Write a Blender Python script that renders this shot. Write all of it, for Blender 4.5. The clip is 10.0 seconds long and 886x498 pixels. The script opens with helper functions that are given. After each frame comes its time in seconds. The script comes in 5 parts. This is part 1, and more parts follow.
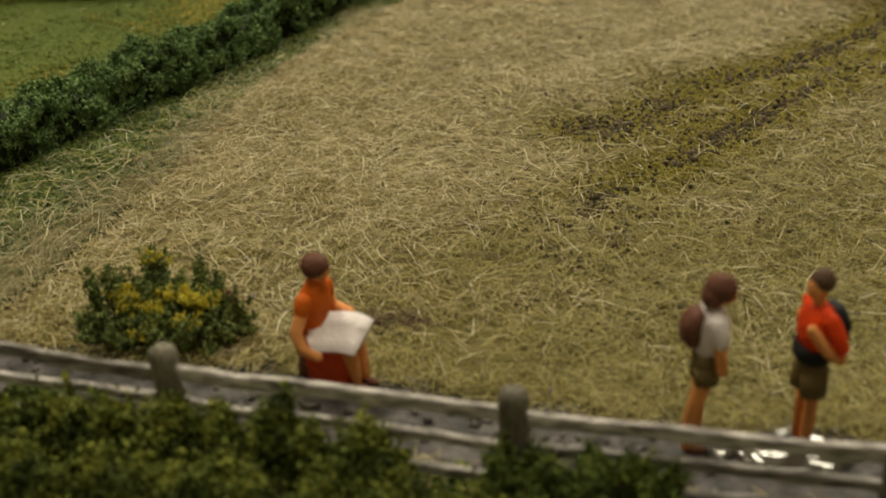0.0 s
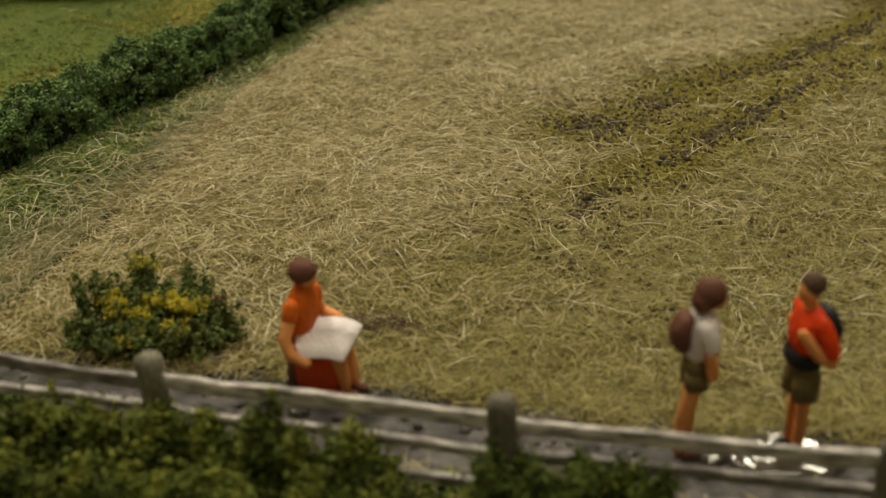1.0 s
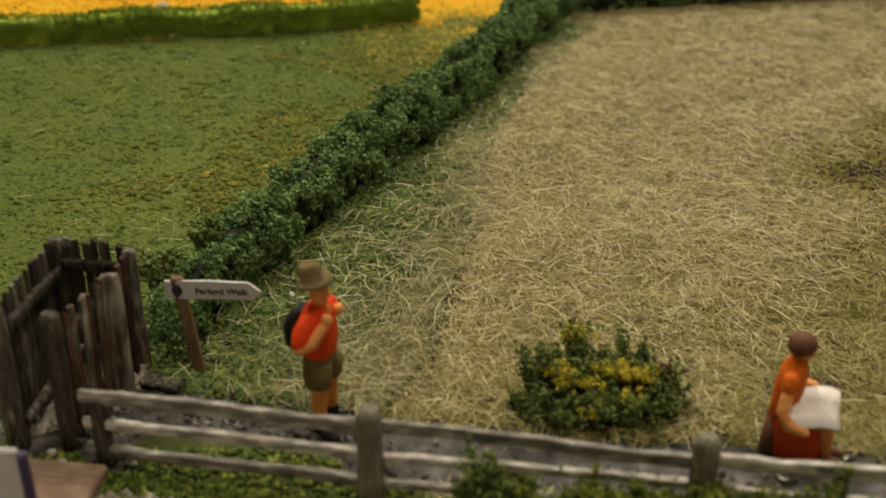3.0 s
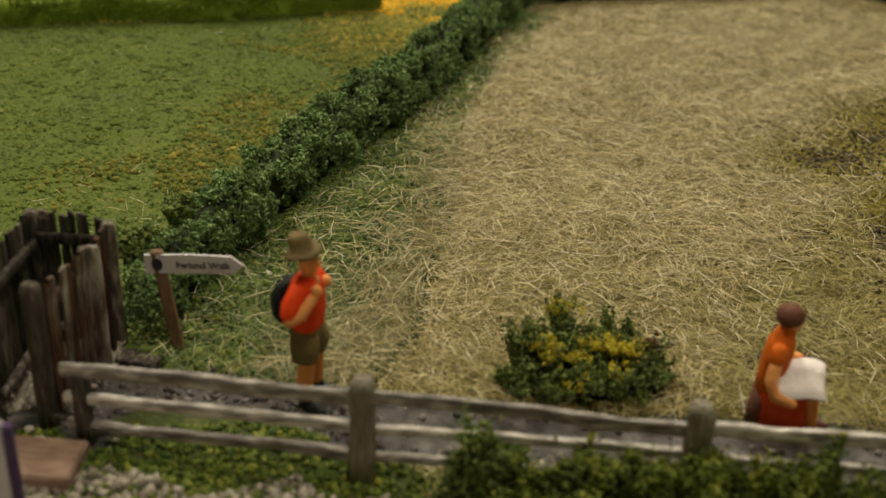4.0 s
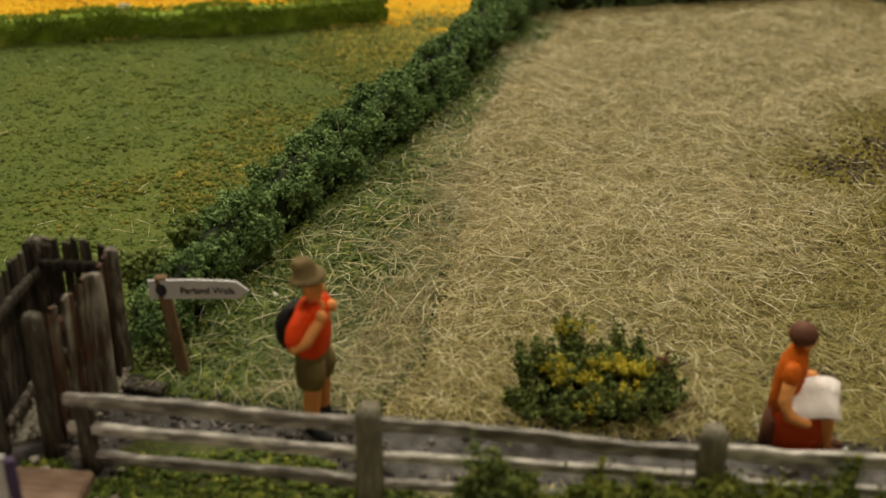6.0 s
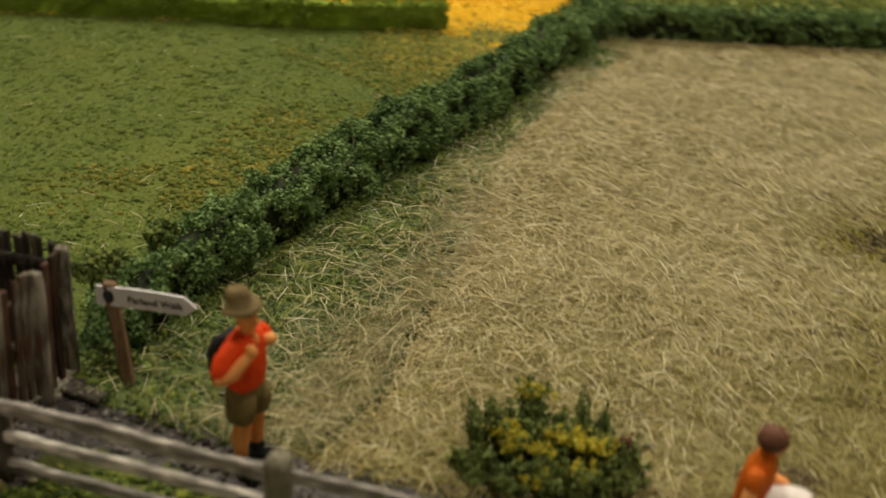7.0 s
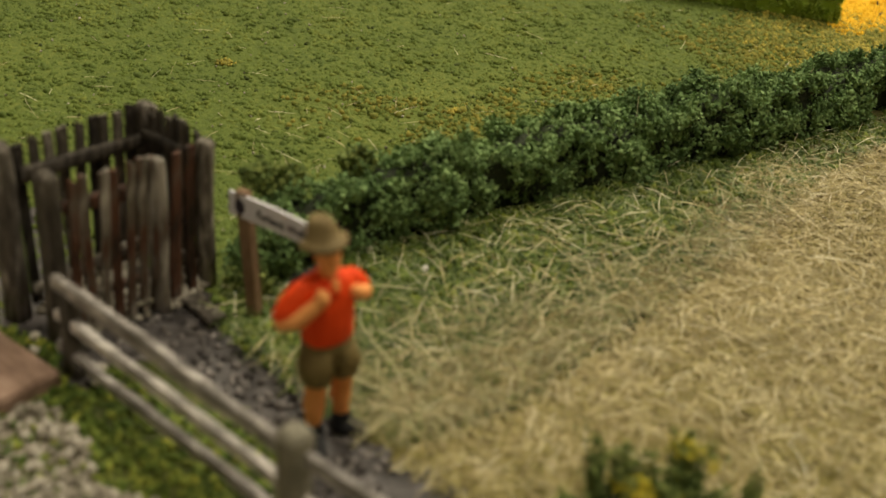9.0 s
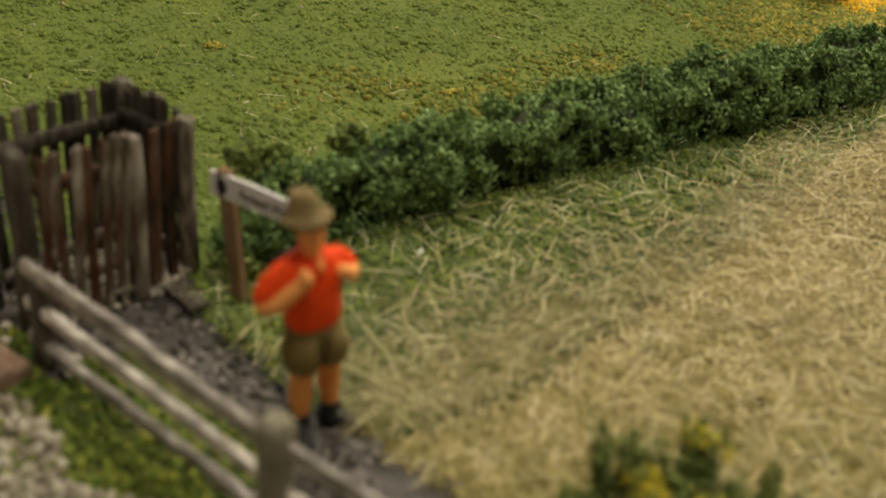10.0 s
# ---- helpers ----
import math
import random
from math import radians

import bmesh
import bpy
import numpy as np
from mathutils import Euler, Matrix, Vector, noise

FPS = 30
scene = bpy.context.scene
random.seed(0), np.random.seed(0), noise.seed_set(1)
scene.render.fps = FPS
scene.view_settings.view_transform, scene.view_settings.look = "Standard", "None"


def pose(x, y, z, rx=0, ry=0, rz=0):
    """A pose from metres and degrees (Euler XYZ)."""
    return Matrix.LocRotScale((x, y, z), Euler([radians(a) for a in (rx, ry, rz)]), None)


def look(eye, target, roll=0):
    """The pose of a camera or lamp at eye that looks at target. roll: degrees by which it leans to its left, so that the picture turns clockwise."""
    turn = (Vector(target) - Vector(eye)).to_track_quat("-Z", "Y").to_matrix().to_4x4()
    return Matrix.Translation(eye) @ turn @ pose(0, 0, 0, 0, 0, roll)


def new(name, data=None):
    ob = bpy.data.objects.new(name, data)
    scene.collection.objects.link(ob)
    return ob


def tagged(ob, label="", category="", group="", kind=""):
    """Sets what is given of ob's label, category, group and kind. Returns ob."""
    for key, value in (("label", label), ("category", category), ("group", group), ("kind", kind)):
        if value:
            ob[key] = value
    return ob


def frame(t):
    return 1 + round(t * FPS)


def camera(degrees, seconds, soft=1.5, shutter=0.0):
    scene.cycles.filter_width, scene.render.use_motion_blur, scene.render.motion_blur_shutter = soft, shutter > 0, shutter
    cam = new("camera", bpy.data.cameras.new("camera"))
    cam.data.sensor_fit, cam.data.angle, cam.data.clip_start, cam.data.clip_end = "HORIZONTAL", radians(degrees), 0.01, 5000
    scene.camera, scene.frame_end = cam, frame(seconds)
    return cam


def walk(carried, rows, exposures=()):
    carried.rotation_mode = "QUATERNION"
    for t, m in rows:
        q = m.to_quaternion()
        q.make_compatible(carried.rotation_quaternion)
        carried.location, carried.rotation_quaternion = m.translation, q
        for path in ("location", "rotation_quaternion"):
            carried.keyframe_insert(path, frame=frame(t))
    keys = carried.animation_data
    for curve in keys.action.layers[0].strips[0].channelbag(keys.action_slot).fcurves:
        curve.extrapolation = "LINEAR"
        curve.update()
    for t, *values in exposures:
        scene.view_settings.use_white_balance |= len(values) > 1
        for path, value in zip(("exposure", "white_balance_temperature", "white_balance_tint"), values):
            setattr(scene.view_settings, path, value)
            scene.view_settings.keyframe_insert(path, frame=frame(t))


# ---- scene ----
S = 0.0067          # metres in one model unit: the standing model man comes to 24 mm
cam = camera(41.06, 10.0, soft=1.55, shutter=0.5)
PATH = [
    (0, (1.089, 0.084, 12.401), (0.961, 1.824, 11.423), -1.6),
    (0.2, (1.035, 0.106, 12.712), (0.906, 1.843, 11.729), -1.8),
    (0.5, (0.89, 0.174, 12.708), (0.761, 1.911, 11.724), -1.8),
    (0.8, (1.337, 0.328, 12.494), (1.205, 2.063, 11.508), -2.1),
    (1, (1.27, 0.327, 12.461), (1.142, 2.062, 11.475), -2.0),
    (1.2, (0.987, 0.464, 12.825), (0.865, 2.197, 11.835), -1.9),
    (1.5, (1.039, 0.423, 12.583), (0.908, 2.157, 11.597), -2.0),
    (1.7, (0.925, 0.264, 12.941), (0.805, 1.994, 11.944), -1.9),
    (1.8, (0.546, 0.259, 13.783), (0.431, 1.98, 12.771), -1.6),
    (2, (-1.504, 0.133, 15.203), (-1.599, 1.861, 14.201), -1.3),
    (2.2, (-3.787, 0.365, 15.671), (-3.863, 2.097, 14.675), -0.6),
    (2.3, (-5.325, 0.546, 15.782), (-5.379, 2.277, 14.782), -0.4),
    (2.5, (-7.199, 0.722, 15.261), (-7.237, 2.461, 14.273), -0.4),
    (2.7, (-8.447, 0.621, 14.669), (-8.441, 2.352, 13.668), -0.2),
    (3.8, (-10.264, 0.662, 13.305), (-10.067, 2.394, 12.325), 2.4),
    (4, (-10.494, 0.544, 13.346), (-10.297, 2.274, 12.362), 2.5),
    (4.2, (-10.287, 0.711, 13.545), (-10.09, 2.441, 12.559), 2.1),
    (4.5, (-10.545, 0.643, 13.717), (-10.34, 2.379, 12.745), 2.0),
    (4.8, (-10.237, 0.705, 13.685), (-10.039, 2.439, 12.707), 2.0),
    (5, (-10.216, 0.698, 13.716), (-10.023, 2.433, 12.739), 1.8),
    (5.2, (-10.668, 0.875, 13.813), (-10.48, 2.609, 12.835), 1.8),
    (5.5, (-10.525, 0.949, 13.549), (-10.342, 2.685, 12.574), 1.6),
    (5.7, (-10.515, 0.923, 13.431), (-10.331, 2.658, 12.453), 1.5),
    (6.8, (-8.413, 1.91, 13.962), (-8.351, 3.647, 12.971), 2.4),
    (7, (-7.743, 2.594, 13.689), (-7.749, 4.327, 12.69), 5.4),
    (7.2, (-6.927, 3.386, 13.652), (-7.027, 5.118, 12.658), 6.2),
    (7.3, (-6.575, 3.695, 13.193), (-6.716, 5.425, 12.201), 6.5),
    (7.5, (-6.576, 3.978, 12.921), (-6.801, 5.694, 11.919), 7.3),
    (7.8, (-6.273, 5.097, 12.708), (-6.655, 6.776, 11.69), 8.0),
    (8, (-5.902, 5.729, 12.545), (-6.376, 7.377, 11.516), 8.5),
    (8.2, (-5.38, 6.166, 12.486), (-5.932, 7.782, 11.444), 7.8),
    (8.5, (-4.599, 6.875, 11.866), (-5.251, 8.457, 10.832), 7.1),
    (8.8, (-4.064, 6.903, 11.273), (-4.777, 8.448, 10.221), 6.2),
    (9, (-4.012, 7.205, 11.332), (-4.738, 8.743, 10.281), 6.0),
    (9.2, (-4.004, 7.434, 11.055), (-4.738, 8.974, 10.011), 5.7),
    (9.5, (-4.241, 7.648, 10.799), (-4.977, 9.185, 9.752), 5.6),
    (9.8, (-4.223, 8.047, 10.765), (-4.963, 9.581, 9.715), 5.2),
    (10, (-4.137, 7.963, 10.525), (-4.874, 9.497, 9.475), 5.1),
]
walk(cam, [(t, look(S * Vector(eye), S * Vector(target), roll)) for t, eye, target, roll in PATH],
     exposures=[(0.0, -0.45), (1.5, -0.45), (2.5, -0.35), (4.0, -0.36), (5.7, -0.38), (7.5, -0.27), (8.5, -0.13), (9.0, -0.08), (10.0, -0.02)])
cam.data.dof.use_dof = True
cam.data.dof.focus_distance = 0.185
cam.data.dof.aperture_fstop = 27.0

# ---- light: ceiling lamps of the room in which the model stands ----
world = bpy.data.worlds.new("room_air")
world.use_nodes = True
world.node_tree.nodes["Background"].inputs[0].default_value = (1.0, 0.92, 0.72, 1)
world.node_tree.nodes["Background"].inputs[1].default_value = 0.05
scene.world = world


def lamp(name, eye, target, size_x, size_y, watts, colour):
    data = bpy.data.lights.new(name, "AREA")
    data.shape, data.size, data.size_y, data.energy, data.color = "RECTANGLE", size_x, size_y, watts, colour
    ob = new(name, data)
    ob.matrix_world = look(eye, target)
    return ob


lamp("ceiling_lamp", (0.38, 1.33, 1.0), (0.0, 0.18, 0.0), 0.5, 0.25, 13.0, (1.0, 0.91, 0.67))
lamp("ceiling_lamp", (-0.55, 0.75, 1.12), (0.0, 0.18, 0.0), 0.3, 0.16, 10.0, (1.0, 0.91, 0.67))
lamp("ceiling_lamp", (0.12, 0.0, 1.16), (-0.04, 0.17, 0.0), 0.4, 0.3, 5.8, (1.0, 0.91, 0.67))


# ---- materials ----
def material(name, stops, scale=2.0, detail=6.0, rough=0.8, bump=0.3, bump_scale=None, island=0.0, each=0.0, large=0.35, large_scale=0.25, spec=0.3, stretch=(1, 1, 1), metal=0.0):
    """Noise at two scales through a colour ramp; island and each: how far loose pieces and objects differ."""
    m = bpy.data.materials.new(name)
    m.use_nodes = True
    nt = m.node_tree
    n, link = nt.nodes, nt.links
    shader = n["Principled BSDF"]
    shader.inputs["Roughness"].default_value = rough
    shader.inputs["Metallic"].default_value = metal
    shader.inputs["Specular IOR Level"].default_value = spec
    coord, mapping = n.new("ShaderNodeTexCoord"), n.new("ShaderNodeMapping")
    mapping.inputs["Scale"].default_value = [k / S for k in stretch]
    link.new(coord.outputs["Object"], mapping.inputs["Vector"])

    def noise_node(size, fine):
        k = n.new("ShaderNodeTexNoise")
        k.inputs["Scale"].default_value, k.inputs["Detail"].default_value = size, fine
        link.new(mapping.outputs["Vector"], k.inputs["Vector"])
        return k.outputs["Fac"]

    def mixed(a, b, amount):
        k = n.new("ShaderNodeMix")
        k.inputs["Factor"].default_value = amount
        link.new(a, k.inputs[2])
        link.new(b, k.inputs[3])
        return k.outputs[0]

    value = mixed(noise_node(scale, detail), noise_node(large_scale, 3.0), large)
    if island:
        geo = n.new("ShaderNodeNewGeometry")
        value = mixed(value, geo.outputs["Random Per Island"], island)
    if each:
        info = n.new("ShaderNodeObjectInfo")
        value = mixed(value, info.outputs["Random"], each)
    ramp = n.new("ShaderNodeValToRGB")
    link.new(value, ramp.inputs["Fac"])
    band = ramp.color_ramp.elements
    while len(band) < len(stops):
        band.new(0.5)
    for e, (at, colour) in zip(band, stops):
        e.position, e.color = at, (*colour, 1)
    link.new(ramp.outputs["Color"], shader.inputs["Base Color"])
    if bump:
        b = n.new("ShaderNodeBump")
        b.inputs["Strength"].default_value, b.inputs["Distance"].default_value = bump, 0.06 * S
        link.new(noise_node(bump_scale or scale * 3, 4.0), b.inputs["Height"])
        link.new(b.outputs["Normal"], shader.inputs["Normal"])
    return m


M_STRAW_SOIL = material("straw_turf", [(0.3, (0.1, 0.078, 0.028)), (0.5, (0.2, 0.16, 0.062)), (0.7, (0.3, 0.25, 0.11))], 5, bump=0.8)
M_OLIVE_SOIL = material("olive_turf", [(0.3, (0.06, 0.05, 0.012)), (0.5, (0.135, 0.115, 0.028)), (0.7, (0.21, 0.175, 0.05))], 5, bump=0.8)
# dark green turf, darkened further for the shadow at the hedge foot
M_STRIP_SOIL = material("dark_green_turf_shade", [(0.35, (0.022, 0.036, 0.008)), (0.5, (0.05, 0.075, 0.014)), (0.65, (0.1, 0.125, 0.028))], 4, bump=0.8)
M_MEADOW_SOIL = material("meadow_flock", [(0.3, (0.054, 0.08, 0.013)), (0.5, (0.104, 0.139, 0.022)), (0.68, (0.172, 0.195, 0.036))], 6, bump=0.6, large=0.5, large_scale=0.12)
M_FAR_SOIL = material("far_flock", [(0.3, (0.1, 0.12, 0.02)), (0.5, (0.18, 0.2, 0.032)), (0.7, (0.25, 0.265, 0.055))], 4, bump=0.7)
M_RAPE_SOIL = material("rape_flock", [(0.28, (0.55, 0.29, 0.01)), (0.45, (0.80, 0.45, 0.012)), (0.7, (0.90, 0.54, 0.02))], 5, bump=0.8)
M_RUT_SOIL = material("rut_earth", [(0.35, (0.07, 0.056, 0.036)), (0.5, (0.125, 0.103, 0.067)), (0.65, (0.19, 0.16, 0.105))], 6, bump=1.0)
M_MUD = material("wet_mud", [(0.36, (0.026, 0.0225, 0.023)), (0.5, (0.074, 0.065, 0.068)), (0.64, (0.17, 0.152, 0.158))], 2.5, rough=0.55, bump=1.0, bump_scale=4, spec=0.25)
M_VERGE = material("verge_moss", [(0.3, (0.03, 0.04, 0.01)), (0.5, (0.075, 0.088, 0.02)), (0.7, (0.17, 0.155, 0.06))], 5, bump=0.9)
M_GRAVEL = material("gravel_bed", [(0.3, (0.12, 0.1, 0.075)), (0.5, (0.3, 0.26, 0.215)), (0.7, (0.46, 0.41, 0.36))], 5, bump=1.0)

M_STRAW = material("straw_fibre", [(0.25, (0.23, 0.178, 0.072)), (0.45, (0.44, 0.352, 0.16)), (0.65, (0.62, 0.51, 0.265)), (0.82, (0.86, 0.76, 0.5))], 3, island=0.7, bump=0, rough=0.38, large=0.5)
M_OLIVE = material("olive_fibre", [(0.25, (0.15, 0.122, 0.026)), (0.5, (0.3, 0.255, 0.072)), (0.75, (0.48, 0.415, 0.15))], 3, island=0.7, bump=0, rough=0.38, large=0.5)
M_GREEN = material("green_fibre", [(0.25, (0.045, 0.08, 0.014)), (0.5, (0.11, 0.165, 0.033)), (0.75, (0.3, 0.34, 0.13))], 3, island=0.7, bump=0, rough=0.38, large=0.5)
M_GREYHAY = material("grey_hay_fibre", [(0.25, (0.13, 0.115, 0.048)), (0.5, (0.285, 0.25, 0.118)), (0.75, (0.54, 0.48, 0.285))], 3, island=0.7, bump=0, rough=0.38, large=0.5)
M_BRIGHT = material("bleached_fibre", [(0.3, (0.6, 0.5, 0.3)), (0.7, (0.85, 0.78, 0.58))], 3, island=0.6, bump=0, rough=0.4)
M_CRUMB_DARK = material("dark_crumb", [(0.3, (0.035, 0.046, 0.012)), (0.7, (0.085, 0.1, 0.026))], 3, island=0.6, bump=0.2)
# dark green for crumbs that imitate small shadows between bumps of flock
M_FLOCK_SHADE = material("flock_shade", [(0.3, (0.042, 0.06, 0.011)), (0.7, (0.088, 0.115, 0.02))], 3, island=0.6, bump=0.2)
M_CRUMB_BROWN = material("earth_crumb", [(0.3, (0.042, 0.031, 0.016)), (0.7, (0.125, 0.098, 0.055))], 3, island=0.6, bump=0.2)
M_CRUMB_GREEN = material("green_crumb", [(0.3, (0.056, 0.087, 0.013)), (0.5, (0.106, 0.146, 0.023)), (0.7, (0.19, 0.212, 0.038))], 0.8, large=0.5, large_scale=0.35, island=0.14, bump=0.2)
M_CRUMB_OCHRE = material("ochre_crumb", [(0.3, (0.092, 0.118, 0.017)), (0.5, (0.145, 0.156, 0.023)), (0.75, (0.225, 0.198, 0.03))], 3, island=0.6, bump=0.2)
M_TUFT = material("tan_tuft", [(0.3, (0.19, 0.18, 0.034)), (0.7, (0.42, 0.34, 0.055))], 3, island=0.6, bump=0.2)
M_CRUMB_RAPE = material("rape_crumb", [(0.2, (0.62, 0.34, 0.01)), (0.5, (0.85, 0.49, 0.012)), (0.8, (0.92, 0.58, 0.03))], 3, island=0.35, bump=0.2)
M_CRUMB_DEEP = material("deep_green_crumb", [(0.3, (0.045, 0.078, 0.012)), (0.5, (0.1, 0.145, 0.022)), (0.7, (0.21, 0.245, 0.04))], 1.0, island=0.4, bump=0.2)
M_CRUMB_OLIVE = material("olive_crumb", [(0.25, (0.155, 0.132, 0.02)), (0.5, (0.225, 0.193, 0.031)), (0.75, (0.3, 0.256, 0.048))], 1.2, island=0.25, bump=0.2)
M_LUMP = material("path_lump", [(0.3, (0.042, 0.036, 0.037)), (0.5, (0.104, 0.091, 0.092)), (0.75, (0.225, 0.2, 0.2))], 3, island=0.5, bump=0.5, rough=0.6)
M_STONE = material("pale_stone", [(0.25, (0.19, 0.165, 0.135)), (0.5, (0.36, 0.32, 0.275)), (0.8, (0.6, 0.55, 0.5))], 6, island=0.5, bump=0.5)

M_HEDGE = material("hedge_foam", [(0.28, (0.05, 0.09, 0.033)), (0.48, (0.15, 0.244, 0.088)), (0.68, (0.3, 0.42, 0.172))], 2.2, island=0.16, bump=0.3, large=0.3, rough=0.85)
# near-black green: shade deep between leaves, put into the colour
M_CORE_SHADE = material("core_shade", [(0.3, (0.008, 0.012, 0.006)), (0.7, (0.03, 0.04, 0.018))], 4, bump=0.8)
M_GRASSHEDGE = material("grass_hedge_fibre", [(0.22, (0.13, 0.21, 0.025)), (0.5, (0.28, 0.41, 0.045)), (0.78, (0.5, 0.56, 0.12))], 1.2, island=0.55, bump=0.2)
M_GORSE = material("gorse_foam", [(0.22, (0.05, 0.08, 0.024)), (0.5, (0.145, 0.195, 0.052)), (0.78, (0.32, 0.36, 0.11))], 1.5, island=0.5, bump=0.3)
M_FLOWER = material("yellow_flower_foam", [(0.25, (0.42, 0.36, 0.03)), (0.5, (0.7, 0.58, 0.045)), (0.8, (0.85, 0.76, 0.15))], 3, island=0.6, bump=0.2)
M_MOSS = material("moss_foam", [(0.36, (0.03, 0.046, 0.009)), (0.5, (0.132, 0.165, 0.025)), (0.63, (0.39, 0.39, 0.062))], 1.6, island=0.14, bump=0.3, large=0.55, large_scale=0.9)
M_MOSS_DEEP = material("deep_moss_foam", [(0.3, (0.024, 0.042, 0.009)), (0.5, (0.085, 0.12, 0.018)), (0.7, (0.21, 0.23, 0.035))], 0.9, island=0.25, bump=0.3, large=0.5, large_scale=0.5)
M_TWIG = material("dry_twig", [(0.3, (0.05, 0.03, 0.018)), (0.7, (0.16, 0.1, 0.06))], 6, bump=0.4)

M_RAIL = material("weathered_rail", [(0.37, (0.115, 0.1, 0.096)), (0.49, (0.285, 0.256, 0.252)), (0.61, (0.74, 0.685, 0.675))], 5, stretch=(0.5, 1.6, 1.6), bump=0.9, bump_scale=9, each=0.12, rough=0.36, spec=0.6)
M_POST = material("lichen_post", [(0.25, (0.09, 0.08, 0.067)), (0.5, (0.235, 0.213, 0.172)), (0.75, (0.48, 0.445, 0.365))], 5, stretch=(2, 2, 0.5), bump=0.9, bump_scale=9, each=0.12, rough=0.75)
M_GATE = material("dark_gate_wood", [(0.37, (0.014, 0.011, 0.01)), (0.48, (0.055, 0.045, 0.039)), (0.57, (0.11, 0.093, 0.08)), (0.67, (0.34, 0.305, 0.275))], 5, stretch=(2, 2, 0.4), bump=0.9, bump_scale=9, each=0.2, rough=0.7)
M_RUST = material("rust_brown_wood", [(0.37, (0.02, 0.014, 0.012)), (0.48, (0.115, 0.048, 0.032)), (0.55, (0.14, 0.115, 0.098)), (0.62, (0.46, 0.42, 0.39))], 3, stretch=(2, 2, 0.35), bump=0.9, bump_scale=9, each=0.2, rough=0.7)
M_SIGNPOST = material("brown_signpost", [(0.3, (0.14, 0.08, 0.045)), (0.7, (0.3, 0.19, 0.12))], 5, stretch=(2, 2, 0.4), bump=0.6)
M_BOARD = material("white_card", [(0.3, (0.67, 0.64, 0.73)), (0.7, (0.81, 0.78, 0.88))], 2, bump=0.1, rough=0.6)
M_INK = material("dark_ink", [(0.3, (0.03, 0.025, 0.04)), (0.7, (0.06, 0.05, 0.075))], 4, bump=0)
M_PLANK = material("pink_brown_plank", [(0.3, (0.16, 0.095, 0.07)), (0.5, (0.27, 0.175, 0.135)), (0.7, (0.37, 0.26, 0.21))], 4, stretch=(0.5, 2, 2), bump=0.5)
M_PURPLE = material("purple_edge", [(0.3, (0.06, 0.035, 0.11)), (0.7, (0.12, 0.075, 0.19))], 4, bump=0.1, rough=0.45)
M_WATER = material("puddle_resin", [(0.3, (0.05, 0.042, 0.034)), (0.7, (0.09, 0.08, 0.068))], 3, rough=0.06, bump=0.7, bump_scale=1.2, spec=0.7)
M_WALL = material("room_plaster", [(0.3, (0.5, 0.46, 0.4)), (0.7, (0.56, 0.52, 0.46))], 0.02, bump=0.1)

paint = lambda name, c: material(name, [(0.3, tuple(k * 0.86 for k in c)), (0.7, c)], 3, bump=0.5, bump_scale=6, rough=0.6, spec=0.2)
M_SKIN = paint("orange_flesh_paint", (0.93, 0.385, 0.13))
M_RED = paint("red_paint", (0.92, 0.072, 0.009))
M_ORANGE = paint("orange_paint", (0.82, 0.17, 0.015))
M_DARKRED = paint("dark_red_paint", (0.72, 0.085, 0.02))
M_KHAKI = paint("khaki_paint", (0.19, 0.14, 0.056))
M_HAT = paint("felt_tan_paint", (0.21, 0.15, 0.07))
M_BLACK = paint("black_paint", (0.02, 0.02, 0.024))
M_BROWN = paint("brown_paint", (0.17, 0.07, 0.047))
M_HAIR = paint("dark_hair_paint", (0.12, 0.07, 0.045))
M_WHITE = paint("white_paint", (0.98, 0.89, 0.92))


# ---- building helpers; all lengths below are in model units ----
def link_mesh(name, me, mats, parent=None, label=""):
    for m in mats if isinstance(mats, (list, tuple)) else [mats]:
        me.materials.append(m)
    ob = new(name, me)
    ob.parent = parent
    return tagged(ob, label)


def part(name, bm, mats, parent=None, label="", smooth=False):
    """Links a bmesh as one mesh object under a thing or a part."""
    bmesh.ops.scale(bm, vec=(S, S, S), verts=bm.verts)
    for f in bm.faces:
        f.smooth = smooth
    me = bpy.data.meshes.new(name)
    bm.to_mesh(me)
    bm.free()
    return link_mesh(name, me, mats, parent, label)


def raw(name, verts, faces, mats, parent=None, label="", index=None, smooth=False):
    """The same from arrays of corners and of equal-sided faces."""
    verts, faces = np.asarray(verts, float) * S, np.asarray(faces)
    me = bpy.data.meshes.new(name)
    me.vertices.add(len(verts))
    me.vertices.foreach_set("co", verts.ravel())
    k = faces.shape[1]
    me.loops.add(faces.size)
    me.loops.foreach_set("vertex_index", faces.ravel().astype(np.int32))
    me.polygons.add(len(faces))
    me.polygons.foreach_set("loop_start", np.arange(0, faces.size, k, dtype=np.int32))
    me.polygons.foreach_set("loop_total", np.full(len(faces), k, dtype=np.int32))
    if index is not None:
        me.polygons.foreach_set("material_index", np.asarray(index, np.int32))
    me.polygons.foreach_set("use_smooth", np.full(len(faces), smooth))
    me.update(calc_edges=True)
    return link_mesh(name, me, mats, parent, label)


def thing(name, x, y, z, label, category, group="", turn=0.0):
    ob = new(name)
    ob.empty_display_size = 0.002
    ob.matrix_world = pose(S * x, S * y, S * z, 0, 0, turn)
    return tagged(ob, label, category, group)


rng = np.random.default_rng(7)


